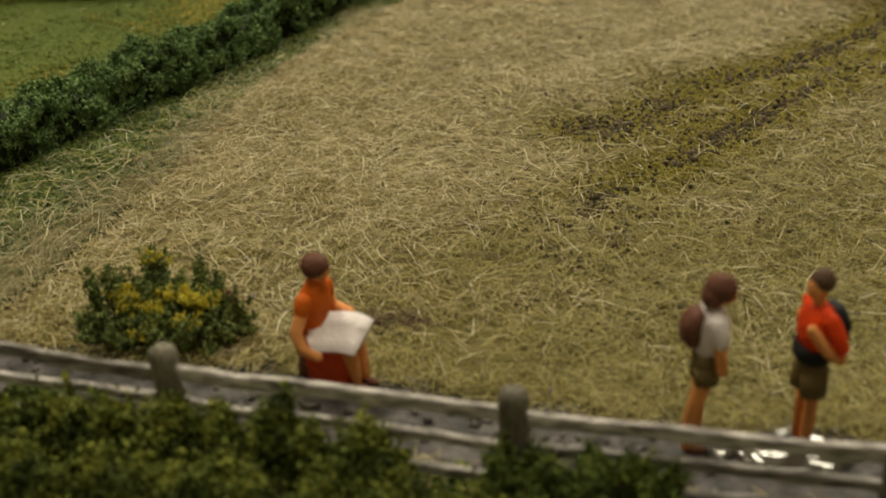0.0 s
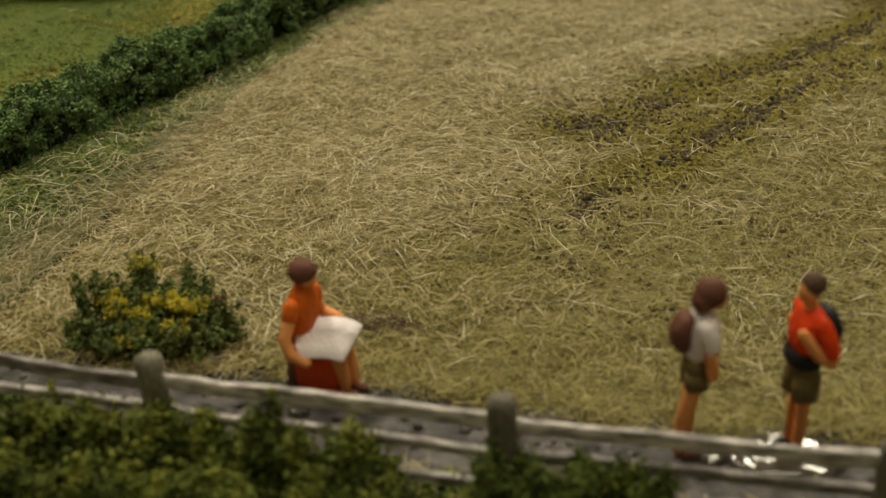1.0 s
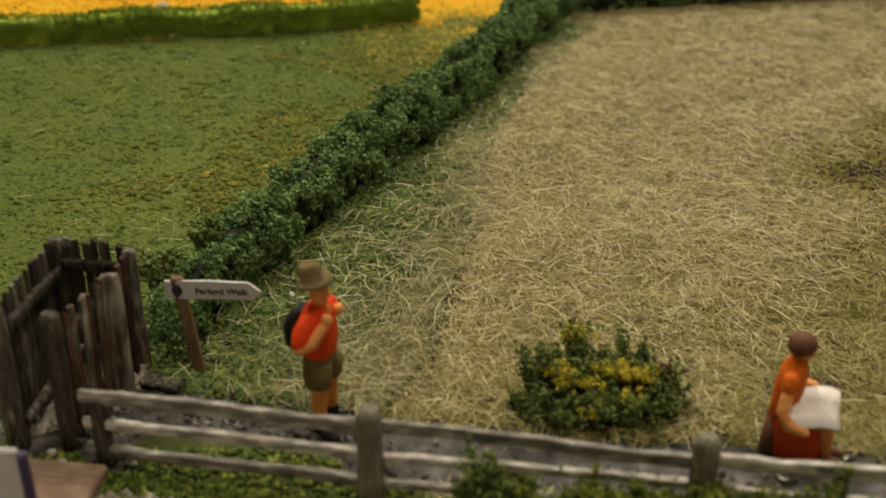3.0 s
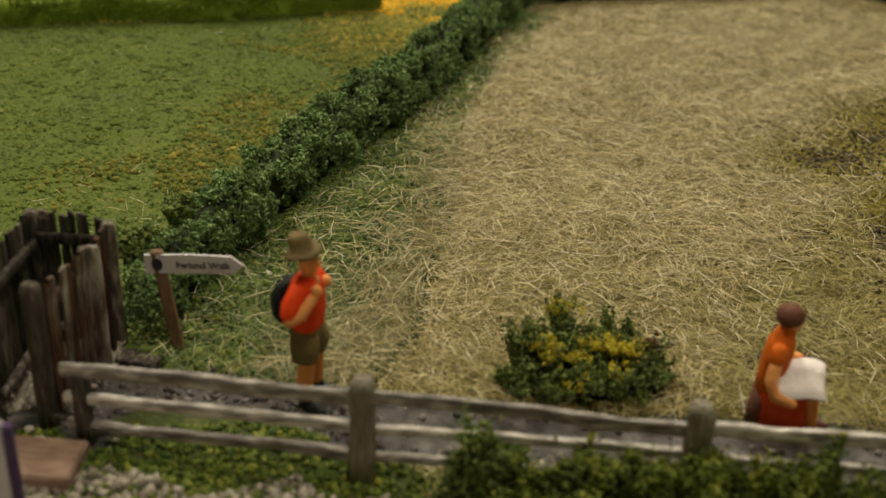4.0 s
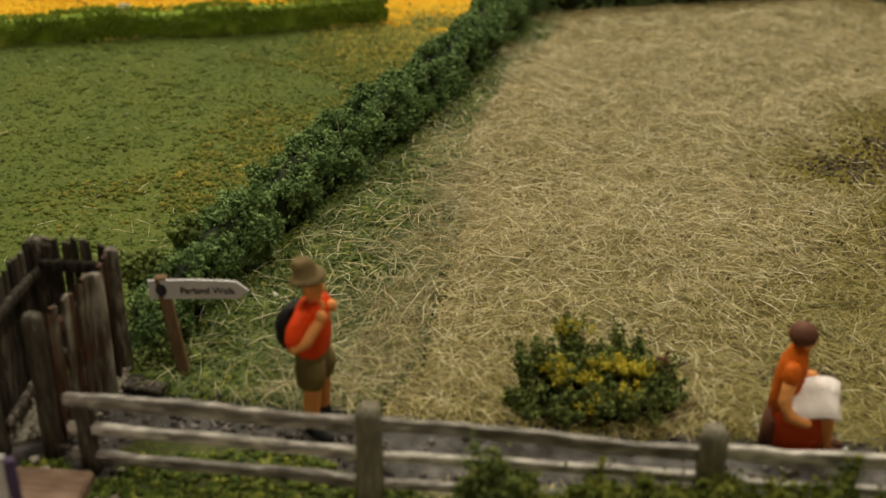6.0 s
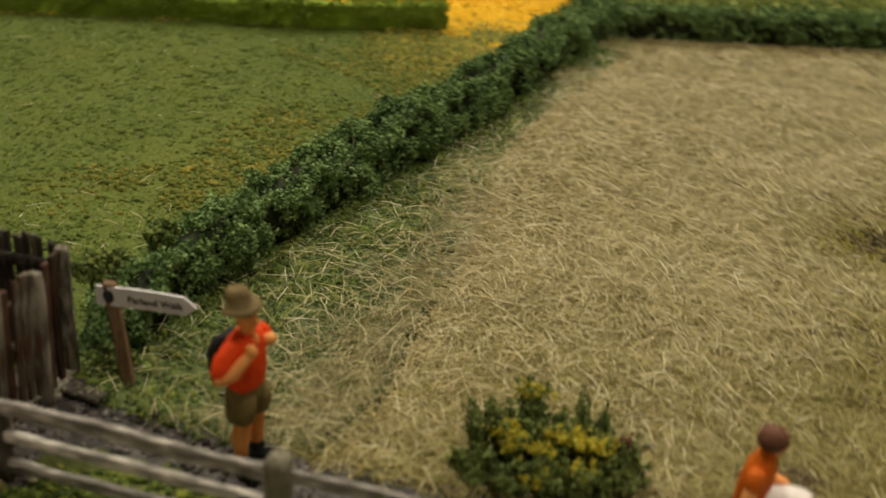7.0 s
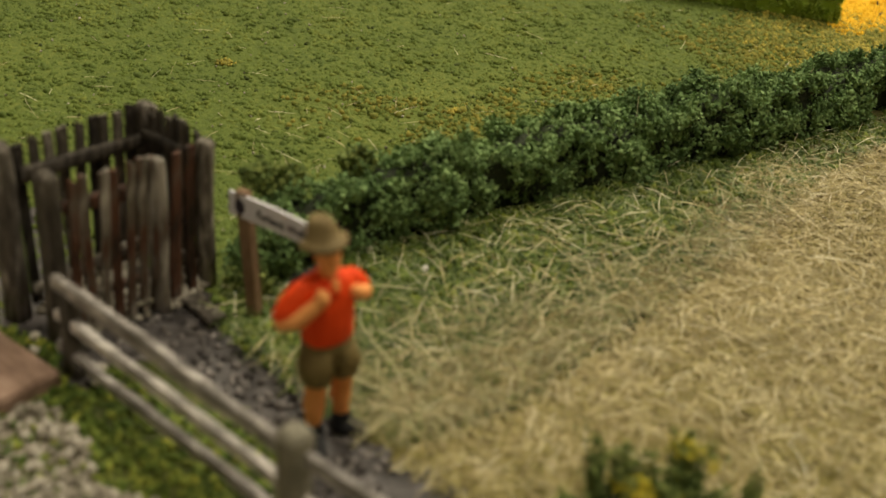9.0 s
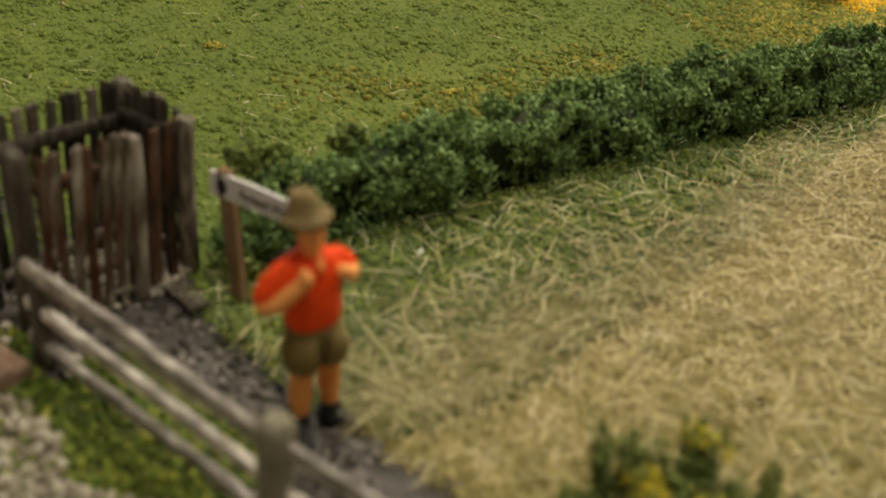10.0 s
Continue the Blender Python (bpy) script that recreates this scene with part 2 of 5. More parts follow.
def value_noise(x, y, seed=0):
    """Smooth noise from -1 to 1 over arrays of places, one unit to a cell."""
    x, y = np.asarray(x, float), np.asarray(y, float)
    xi, yi = np.floor(x).astype(np.int64), np.floor(y).astype(np.int64)
    u, v = x - xi, y - yi
    u, v = u * u * (3 - 2 * u), v * v * (3 - 2 * v)

    def corner(a, b):
        h = (a * 374761393 + b * 668265263 + seed * 974711) & 0x7FFFFFFF
        h = ((h ^ (h >> 13)) * 1274126177) & 0x7FFFFFFF
        return ((h ^ (h >> 16)) & 0xFFFF) / 32767.5 - 1

    return (corner(xi, yi) * (1 - u) + corner(xi + 1, yi) * u) * (1 - v) + (corner(xi, yi + 1) * (1 - u) + corner(xi + 1, yi + 1) * u) * v


def turns(n):
    """n random turns as matrices."""
    q = rng.normal(size=(n, 4))
    q /= np.linalg.norm(q, axis=1)[:, None]
    w, x, y, z = q.T
    return np.stack([1 - 2 * (y * y + z * z), 2 * (x * y - z * w), 2 * (x * z + y * w), 2 * (x * y + z * w), 1 - 2 * (x * x + z * z), 2 * (y * z - x * w),
                     2 * (x * z - y * w), 2 * (y * z + x * w), 1 - 2 * (x * x + y * y)], 1).reshape(n, 3, 3)


OCTA = np.array([(1, 0, 0), (-1, 0, 0), (0, 1, 0), (0, -1, 0), (0, 0, 1), (0, 0, -1)], float)
OCTA_F = np.array([(0, 2, 4), (2, 1, 4), (1, 3, 4), (3, 0, 4), (2, 0, 5), (1, 2, 5), (3, 1, 5), (0, 3, 5)])


def crumbs(places, size, uneven=0.45):
    """Small irregular crumbs of foam or earth at the places; returns corners and faces."""
    n = len(places)
    size = np.broadcast_to(size, n)
    v = OCTA[None] * rng.uniform(1 - uneven, 1 + uneven, (n, 6, 1)) * size[:, None, None]
    v = np.einsum("nij,nkj->nki", turns(n), v) + np.asarray(places)[:, None]
    return v.reshape(-1, 3), (OCTA_F[None] + 6 * np.arange(n)[:, None, None]).reshape(-1, 3)


def flakes(places, size):
    """Small bent leaves of two triangles at the places."""
    n = len(places)
    size = np.broadcast_to(size, n)
    base = np.array([(-1, 0, 0), (0, -0.5, 0.16), (1, 0, 0), (0, 0.5, 0.16)])
    v = base[None] * rng.uniform(0.6, 1.3, (n, 4, 1)) * size[:, None, None]
    v = np.einsum("nij,nkj->nki", turns(n), v) + np.asarray(places)[:, None]
    return v.reshape(-1, 3), (np.array([(0, 1, 2), (0, 2, 3)])[None] + 4 * np.arange(n)[:, None, None]).reshape(-1, 3)


def joined(*sets):
    """Several sets of corners and faces as one."""
    out_v, out_f, at = [], [], 0
    for v, f in sets:
        out_v.append(v)
        out_f.append(f + at)
        at += len(v)
    return np.concatenate(out_v), np.concatenate(out_f)


def fibres(xy, z, length, width, lift, heading=None, spread=np.pi):
    """Thin bent blades lying on the ground, two quads each."""
    n = len(xy)
    a = rng.uniform(-spread, spread, n) + (0 if heading is None else heading)
    d = np.stack([np.cos(a), np.sin(a), np.zeros(n)], 1)
    side = np.stack([-np.sin(a), np.cos(a), rng.uniform(-0.7, 0.7, n)], 1)
    ln, wd = rng.uniform(*length, n)[:, None], rng.uniform(*width, n)[:, None]
    bend = rng.normal(0, 0.03, n)[:, None] * ln
    up0, up2 = rng.uniform(0, 0.5 * lift, n), rng.uniform(0, 0.9 * lift, n)
    up1 = (up0 + up2) / 2 + rng.uniform(0, 0.2 * lift, n)
    base = np.c_[xy, np.broadcast_to(z, n)]
    mid = base + side * bend * (1, 1, 0)
    p = [base - d * ln / 2, mid, base + d * ln / 2]
    for q, up in zip(p, (up0, up1, up2)):
        q[:, 2] += up
    w = (0.6, 1.0, 0.3)
    v = np.stack([q + s * side * wd * k / 2 for q, k in zip(p, w) for s in (-1, 1)], 1)
    f = np.array([(0, 2, 3, 1), (2, 4, 5, 3)])
    return v.reshape(-1, 3), (f[None] + 6 * np.arange(n)[:, None, None]).reshape(-1, 4)


# ---- plan of the fields ----
HEDGE_Y, HEDGE_X = (20.0, 21.0, 23.5, 26.5, 28.5, 30.9, 33.5, 35.5, 38.6, 41.5, 43.0), (-13.9, -13.5, -12.5, -10.9, -9.8, -8.5, -6.9, -5.9, -4.5, -2.9, -2.4)
PATH_X, PATH_Y = (-16.0, -14.5, -13.5, -11.7, -9.6, -6.5, -3.7, -0.9, 0.7, 2.1, 3.9, 6.7, 12.0), (20.4, 20.2, 19.6, 18.9, 18.5, 17.95, 17.75, 17.25, 16.85, 16.55, 16.2, 16.05, 15.5)
SEAM_Y, SEAM_X = (18.0, 18.8, 20.2, 22.0, 24.3, 26.5, 28.4, 31.0, 34.0, 42.0), (-10.0, -9.6, -8.8, -8.4, -7.9, -7.6, -7.7, -7.4, -6.4, -2.4)
RUT_A = ((2.9, 28.5), (3.6, 28.5), (4.5, 29.1), (5.1, 30.2), (6.6, 31.8), (8.7, 32.9), (10.8, 35.0), (12.9, 37.2))
RUT_B = ((2.6, 23.8), (2.9, 24.6), (4.4, 26.0), (5.1, 26.5), (5.9, 27.8), (7.3, 29.2), (8.2, 30.4), (10.0, 32.0), (12.0, 34.0), (15.0, 37.0))


def fence_y(x):
    return 16.2 - 0.166 * (x + 9.93)


def hedge_foot(y):
    return np.interp(y, HEDGE_Y, HEDGE_X)


def back_foot(x):
    return np.interp(x, (-4.0, -2.6, 0.6, 4.9, 8.8, 14.0), (41.2, 41.4, 42.0, 42.6, 43.2, 43.6))


def rape_front(x):
    return 41.2 + 0.155 * (x + 8.6)


def from_line(x, y, line):
    """The distance of places from a line of points."""
    best = np.full(np.shape(x), 1e9)
    for (ax, ay), (bx, by) in zip(line, line[1:]):
        dx, dy = bx - ax, by - ay
        k = np.clip(((x - ax) * dx + (y - ay) * dy) / (dx * dx + dy * dy), 0, 1)
        best = np.minimum(best, np.hypot(x - ax - k * dx, y - ay - k * dy))
    return best


GROUNDS = [M_STRAW_SOIL, M_OLIVE_SOIL, M_STRIP_SOIL, M_MEADOW_SOIL, M_FAR_SOIL, M_RAPE_SOIL, M_RUT_SOIL, M_MUD, M_VERGE, M_GRAVEL]
STRAW, OLIVE, STRIP, MEADOW, FAR, RAPE, RUT, MUD, VERGE, GRAVEL = range(10)


def olive_part(x, y):
    """How olive the hay field is at a place, from 0 to 1: the track's side and the foot of the field are greener."""
    by_track = np.clip((x - 2.6 - 0.75 * (y - 27)) / 3.0 + 0.55, 0, 1) * np.clip((45 - y) / 6, 0, 1)
    by_track = np.maximum(by_track, np.clip(1.3 - 0.45 * from_line(x, y, RUT_A), 0, 1))
    by_foot = np.clip((25.5 - y) / 9, 0, 0.55)
    return np.clip(np.maximum(by_track, by_foot) + 0.22 * value_noise(0.5 * x, 0.5 * y, 3), 0, 1)


def track_part(x, y):
    """How far a place lies in the bare olive strip of the wheel tracks."""
    d = np.minimum(from_line(x, y, RUT_A), from_line(x, y, RUT_B)) + 0.35 * value_noise(1.3 * x, 1.3 * y, 14)
    return np.clip((1.7 - d) / 1.1, 0, 1) * np.clip((y - 22.8) / 3.2, 0, 1)


def zone(x, y):
    """Which ground lies at a place."""
    jx = x + 0.30 * value_noise(1.1 * x, 1.1 * y, 1) + 0.14 * value_noise(3.7 * x, 3.7 * y, 2)
    jy = y + 0.30 * value_noise(1.1 * x, 1.1 * y, 4) + 0.14 * value_noise(3.7 * x, 3.7 * y, 5)
    out = np.where((olive_part(jx, jy) > 0.5) | (track_part(x, y) > 0.4), OLIVE, STRAW)
    rut = np.minimum(from_line(jx, jy, RUT_A) - 0.3 * (1 + value_noise(0.9 * x, 0.9 * y, 8)), from_line(jx, jy, RUT_B) - 0.12 * (1 + value_noise(x, y, 9)))
    out = np.where((rut < 0.1) & (value_noise(1.6 * x, 1.6 * y, 15) > -0.25), RUT, out)
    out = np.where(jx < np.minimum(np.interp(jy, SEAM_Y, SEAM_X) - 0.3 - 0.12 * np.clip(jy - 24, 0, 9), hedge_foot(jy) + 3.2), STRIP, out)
    out = np.where(jy > back_foot(jx) + 0.7, FAR, out)
    out = np.where(jx < hedge_foot(jy) - 0.7, MEADOW, out)
    rape = (jy > rape_front(jx) + 0.3) & (jx < -3.6) & ((jx < -8.6) | (jy > 42.2)) | (jx > -8.4) & (jx < hedge_foot(jy) - 1.0) & (jy > 42.2)
    out = np.where(rape, RAPE, out)
    out = np.where((jy > 47.0 + 0.6 * (jx + 26)) & (jx < -3), FAR, out)
    out = np.where((jy < np.interp(jx, PATH_X, PATH_Y)), MUD, out)
    out = np.where(jy < fence_y(jx) + 0.55 + 0.85 * np.clip((-9.9 - jx) / 2, 0, 1) * (jx > -14.2), VERGE, out)
    out = np.where(y + 0.45 * value_noise(0.8 * x, 0.8 * y, 6) + 0.3 * value_noise(2.6 * x, 2.6 * y, 16) < fence_y(x) - 0.55, np.where((x < -8.5) & (x > -30) & (y > 2), GRAVEL, VERGE), out)
    return out


def ground_height(x, y):
    h = 0.05 * value_noise(0.6 * x, 0.6 * y, 11) + 0.03 * value_noise(2.1 * x, 2.1 * y, 12)
    rut = np.minimum(from_line(x, y, RUT_A) - 0.1, from_line(x, y, RUT_B))
    h = h - 0.06 * np.exp(-(rut / 0.3) ** 2)
    mud = (y < np.interp(x, PATH_X, PATH_Y)) & (y > fence_y(x))
    return h + np.where(mud, -0.06 + 0.05 * value_noise(3.0 * x, 3.0 * y, 13), 0.0)


def build_ground():
    xs = np.concatenate([np.linspace(-220, -45, 12), np.arange(-40, -18, 0.4), np.arange(-18, 15, 0.16), np.arange(15, 30, 0.5), np.linspace(34, 220, 12)])
    ys = np.concatenate([np.linspace(-200, 6, 12), np.arange(8, 13, 0.4), np.arange(13, 46, 0.16), np.arange(46, 62, 0.4), np.linspace(64, 235, 12)])
    X, Y = np.meshgrid(xs, ys)
    Z = ground_height(X, Y)
    v = np.stack([X, Y, Z], -1).reshape(-1, 3)
    nx, ny = len(xs), len(ys)
    i, j = np.meshgrid(np.arange(nx - 1), np.arange(ny - 1))
    a = (j * nx + i).ravel()
    f = np.stack([a, a + 1, a + nx + 1, a + nx], 1)
    c = v[f].mean(1)
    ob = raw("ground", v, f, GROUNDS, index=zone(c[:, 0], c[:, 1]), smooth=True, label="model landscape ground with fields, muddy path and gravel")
    tagged(ob, category="ground", kind="structure")


build_ground()


def room():
    """Plain walls and a ceiling round the model."""
    x0, x1, y0, y1, z0, z1 = -210, 210, -190, 225, -6, 180
    sides = {"wall_west": ((x0 - 10, x0), (y0, y1), (z0, z1)), "wall_east": ((x1, x1 + 10), (y0, y1), (z0, z1)), "wall_south": ((x0 - 10, x1 + 10), (y0 - 10, y0), (z0, z1)),
             "wall_north": ((x0 - 10, x1 + 10), (y1, y1 + 10), (z0, z1)), "ceiling": ((x0 - 10, x1 + 10), (y0 - 10, y1 + 10), (z1, z1 + 8))}
    for name, (a, b, c) in sides.items():
        bm = bmesh.new()
        bmesh.ops.create_cube(bm, size=1, matrix=Matrix.Translation([sum(k) / 2 for k in (a, b, c)]) @ Matrix.Diagonal((a[1] - a[0], b[1] - b[0], c[1] - c[0], 1)))
        tagged(part(name, bm, M_WALL), "plain painted wall of the room" if "wall" in name else "plain painted ceiling of the room", "wall" if "wall" in name else "ceiling", kind="structure")


room()


# ---- fibres and crumbs of the fields ----
def scatter(n, x0, x1, y0, y1, keep):
    x, y = rng.uniform(x0, x1, n), rng.uniform(y0, y1, n)
    k = keep(x, y)
    return x[k], y[k]


def chance(p):
    return rng.uniform(size=np.shape(p)) < p


def in_field(x, y):
    return (y > np.interp(x, PATH_X, PATH_Y) - 0.15) & (x > np.interp(y, SEAM_Y, SEAM_X) + 0.04 + np.clip((y - 23) / 6, 0.05, 1.2) * value_noise(0.9 * x, 0.9 * y, 17)) & (y < back_foot(x) + 0.2) & (x > hedge_foot(y) - 0.1)


def in_strip(x, y):
    return (y > np.interp(x, PATH_X, PATH_Y) - 0.1) & (x < np.interp(y, SEAM_Y, SEAM_X) - 0.02 + 0.8 * np.clip((y - 23) / 6, 0, 1)) & (x > hedge_foot(y) - 0.2) & (y < 42)


def off_rut(x, y):
    d = np.minimum(from_line(x, y, RUT_A) / 1.7, from_line(x, y, RUT_B))
    return np.clip((d - 0.10) / 0.28, 0.02, 1) * (1 - 0.9 * track_part(x, y))


def lay(name, label, places, z, mat, length, width, lift, heading=None, spread=np.pi):
    x, y = places
    v, f = fibres(np.c_[x, y], ground_height(x, y) + z, length, width, lift, heading, spread)
    tagged(raw(name, v, f, mat, label=label), category="grass", kind="stuff")


hay = scatter(202000, -12, 16, 15.5, 45, lambda x, y: in_field(x, y) & chance((1 - olive_part(x, y)) * off_rut(x, y)))
lay("hay_grass", "pale straw-coloured cut hay fibres lying on the field", hay, 0.03, M_STRAW, (0.22, 0.8), (0.008, 0.017), 0.17)
dull = scatter(196000, -12, 16, 15.5, 45, lambda x, y: in_field(x, y) & chance((0.3 + 0.7 * olive_part(x, y)) * off_rut(x, y)))
lay("olive_grass", "dull olive-brown dry grass fibres on the hay field", dull, 0.02, M_OLIVE, (0.22, 0.7), (0.009, 0.018), 0.15)
strip = scatter(62000, -15, -2, 17.5, 43, lambda x, y: in_strip(x, y) & chance(np.clip(0.95 - 0.2 * np.abs(x - hedge_foot(y) - 1.4), 0.15, 1)))
lay("verge_grass", "green and straw fibres along the hedge foot", strip, 0.02, M_GREEN, (0.2, 0.65), (0.009, 0.017), 0.24)
cover = scatter(38000, -15, -2, 17.5, 42, lambda x, y: in_strip(x, y) & chance(np.clip((x - hedge_foot(y) - 1.8) / 2.2 + 0.6 * value_noise(0.8 * x, 0.8 * y, 29), 0, 1) * 0.9))
lay("verge_hay", "grey-olive dry grass fibres matted over the field edge", cover, 0.05, M_GREYHAY, (0.35, 1.0), (0.008, 0.016), 0.32)
pale = scatter(6000, -15, -2, 17.5, 38, lambda x, y: in_strip(x, y) & chance(np.clip(0.42 * (x - hedge_foot(y)) - 0.25, 0, 0.8)))
lay("loose_hay", "loose pale hay strewn over the green field edge", pale, 0.1, M_STRAW, (0.4, 1.15), (0.008, 0.015), 0.34)
foot_straw = scatter(14000, -9, 8, 12.6, 17, lambda x, y: (y < fence_y(x) + 0.6) & (y > fence_y(x) - 1.0) & chance(np.clip(0.5 + 0.8 * value_noise(0.9 * x, 0.9 * y, 38), 0, 1)))
lay("fence_foot_straw", "dry tan grass fibres along the foot of the fence", foot_straw, 0.03, M_STRAW, (0.25, 0.7), (0.010, 0.018), 0.25)
# bleached straws; their number and pale colour also stand in for glints
shine = scatter(6500, -14, 14, 17.5, 44, lambda x, y: (in_field(x, y) | in_strip(x, y)) & chance(0.3 + 0.7 * (1 - olive_part(x, y))))
lay("bleached_straw", "single bleached straws on the hay, their pale colour imitating glints", shine, 0.1, M_BRIGHT, (0.3, 0.85), (0.008, 0.016), 0.2)
stray = scatter(2000, -34, -5, 20, 41, lambda x, y: (x < hedge_foot(y) - 1.6) & (y < rape_front(x)) & chance(0.14 + 0.86 * np.exp(-((x + 15.6) ** 2 + (y - 24.6) ** 2) / 8)))
lay("stray_straw", "few pale straws lying on the green meadow", stray, 0.06, M_BRIGHT, (0.15, 0.7), (0.006, 0.012), 0.1)


def crumble(name, label, places, mat, size, sink=0.2):
    x, y = places
    s = rng.uniform(*size, len(x))
    v, f = crumbs(np.c_[x, y, ground_height(x, y) + s * (0.5 - sink)], s)
    tagged(raw(name, v, f, mat, label=label, smooth=True), category="ground cover", kind="stuff")


def in_meadow(x, y):
    return (x < hedge_foot(y) - 1.2) & (y < rape_front(x) - 0.1) & (y > 21.0 + 0.45 * np.clip(-14.5 - x, -1, 8)) | (x < -16.6) & (y > 15) & (y < rape_front(x))


crumble("meadow_flock", "green foam flock covering the meadow", scatter(60000, -34, -4, 15, 42, in_meadow), M_CRUMB_GREEN, (0.045, 0.115), 0.92)
def clustered(places, count, spread):
    """Several crumbs close round each place."""
    x, y = (np.repeat(k, count) for k in places)
    return x + rng.normal(0, spread, len(x)), y + rng.normal(0, spread, len(y))


# clusters of dark crumbs: shadows of the uneven flock set in by colour
crumble("meadow_clods", "dark irregular specks coloured as shadows in the bumpy meadow flock", clustered(scatter(2000, -34, -4, 18, 42, lambda x, y: in_meadow(x, y) & chance(np.clip(0.3 + 0.9 * value_noise(1.7 * x, 1.7 * y, 21), 0.03, 1))), 5, 0.05), M_FLOCK_SHADE, (0.02, 0.065), 0.5)
crumble("meadow_tufts", "raised tufts of green flock on the meadow", clustered(scatter(3600, -34, -4, 18, 42, lambda x, y: in_meadow(x, y) & chance(np.clip(0.5 + 0.8 * value_noise(1.1 * x, 1.1 * y, 46), 0.05, 1))), 6, 0.07), M_CRUMB_GREEN, (0.04, 0.1), 0.5)
crumble("meadow_specks", "tiny pale specks on the meadow", scatter(420, -34, -8, 20, 40, in_meadow), M_STONE, (0.02, 0.04), 0.0)


def ochre_here(x, y):
    d = hedge_foot(y) - 1.4 - x
    return in_meadow(x, y) & (d > 0) & chance(np.clip(1.25 - d / (4.2 + 2.2 * value_noise(0.4 * y, 0.3 * x, 22)), 0, 0.9) * np.clip((y - 26.0) / 3, 0, 1) * np.clip(0.55 + 0.7 * value_noise(1.2 * x, 1.2 * y, 23), 0, 1))


crumble("ochre_flock", "ochre and yellow flock tufts beside the hedge", scatter(95000, -19, -4, 25, 41.5, ochre_here), M_CRUMB_OCHRE, (0.04, 0.11), 0.5)
crumble("yellowing_flock", "ochre yellow flock where the meadow turns into the rape", scatter(26000, -12, -3.5, 33, 43, lambda x, y: (x < hedge_foot(y) - 1.1) & (y < rape_front(x) + 1.2) & chance(np.clip((y - 34.5) / 9 + 0.35 * value_noise(0.9 * x, 0.9 * y, 39) - 0.25 * np.clip(-8.5 - x, 0, 4), 0, 0.8))), M_TUFT, (0.035, 0.09), 0.3)
crumble("rape_edge", "yellow flock thinning out beside the hedge", scatter(52000, -9.5, -3.5, 36.5, 43.5, lambda x, y: (x < hedge_foot(y) - 1.2) & (x > -8.9) & chance(np.clip((y - 40.4) / 5.5 + 0.22 * value_noise(1.1 * x, 1.1 * y, 37), 0, 0.5))), M_CRUMB_RAPE, (0.035, 0.09))
for ox, oy in ((-14.44, 28.98), (-19.9, 27.95), (-13.6, 28.4), (-12.9, 29.4), (-11.9, 30.4), (-9.95, 39.1)):
    crumble("orange_tuft", "small orange flock tuft on the meadow", (rng.normal(ox, 0.1, 30), rng.normal(oy, 0.08, 30)), M_TUFT, (0.03, 0.07), 0.0)
crumble("edge_flock", "green flock tufts along the hedge foot and signpost", scatter(36000, -15, -3, 18.3, 42, lambda x, y: in_strip(x, y) & chance(np.clip(1.15 - 0.38 * (x - hedge_foot(y)) - 0.85 * value_noise(0.8 * x, 0.8 * y, 29), 0, 1) * 0.9)), M_CRUMB_DEEP, (0.03, 0.115), 0.03)
crumble("rape_flock", "bright yellow flock of the flowering rape field", scatter(42000, -40, -3.5, 36, 62, lambda x, y: (zone(x, y) == RAPE)), M_CRUMB_RAPE, (0.045, 0.115), 0.55)
crumble("rape_clods", "brown specks in the yellow field", scatter(1100, -40, -3.5, 36, 60, lambda x, y: (zone(x, y) == RAPE)), M_CRUMB_BROWN, (0.03, 0.1))
crumble("far_flock", "olive green flock of the far field", scatter(11000, -6, 14, 43, 62, lambda x, y: zone(x, y) == FAR), M_CRUMB_GREEN, (0.06, 0.13))


def rut_here(x, y):
    a, b = from_line(x, y, RUT_A), from_line(x, y, RUT_B)
    return in_field(x, y) & chance(0.5 * np.exp(-(a / (0.34 + 0.55 * np.exp(-((x - 3.4) ** 2 + (y - 28.6) ** 2) / 5))) ** 2) * np.clip(0.6 + value_noise(0.8 * x, 0.8 * y, 24), 0.05, 1) + 0.6 * np.exp(-(b / 0.3) ** 2) * np.clip(0.5 + value_noise(0.7 * x, 0.7 * y, 25), 0.05, 1) + 0.012 + 0.04 * track_part(x, y) + 0.45 * np.exp(-((x - 2.5) ** 2 / 0.9 + (y - 23.8) ** 2 / 5)) * np.clip(0.3 + value_noise(1.5 * x, 1.5 * y, 47), 0, 1) + 0.25 * np.exp(-((x - 1.9) ** 2 / 1.2 + (y - 22.8) ** 2 / 6)) * np.clip(value_noise(1.5 * x, 1.5 * y, 26), 0, 1))


crumble("track_earth", "dark crumbs of earth in the wheel tracks", scatter(90000, 0, 15, 19, 42, rut_here), M_CRUMB_BROWN, (0.03, 0.10))
crumble("track_flock", "olive flock on the bare strip of the wheel tracks", scatter(95000, -0.5, 16, 21, 42, lambda x, y: in_field(x, y) & chance(track_part(x, y))), M_CRUMB_OLIVE, (0.03, 0.075), 0.5)
crumble("field_specks", "dark specks of earth among the hay", scatter(1500, -12, 14, 17, 44, in_field), M_CRUMB_BROWN, (0.025, 0.07))


def seam_here(x, y):
    return chance(np.exp(-((x - np.interp(y, SEAM_Y, SEAM_X)) / 0.1) ** 2)) & (y > 18.8) & (y < 27)


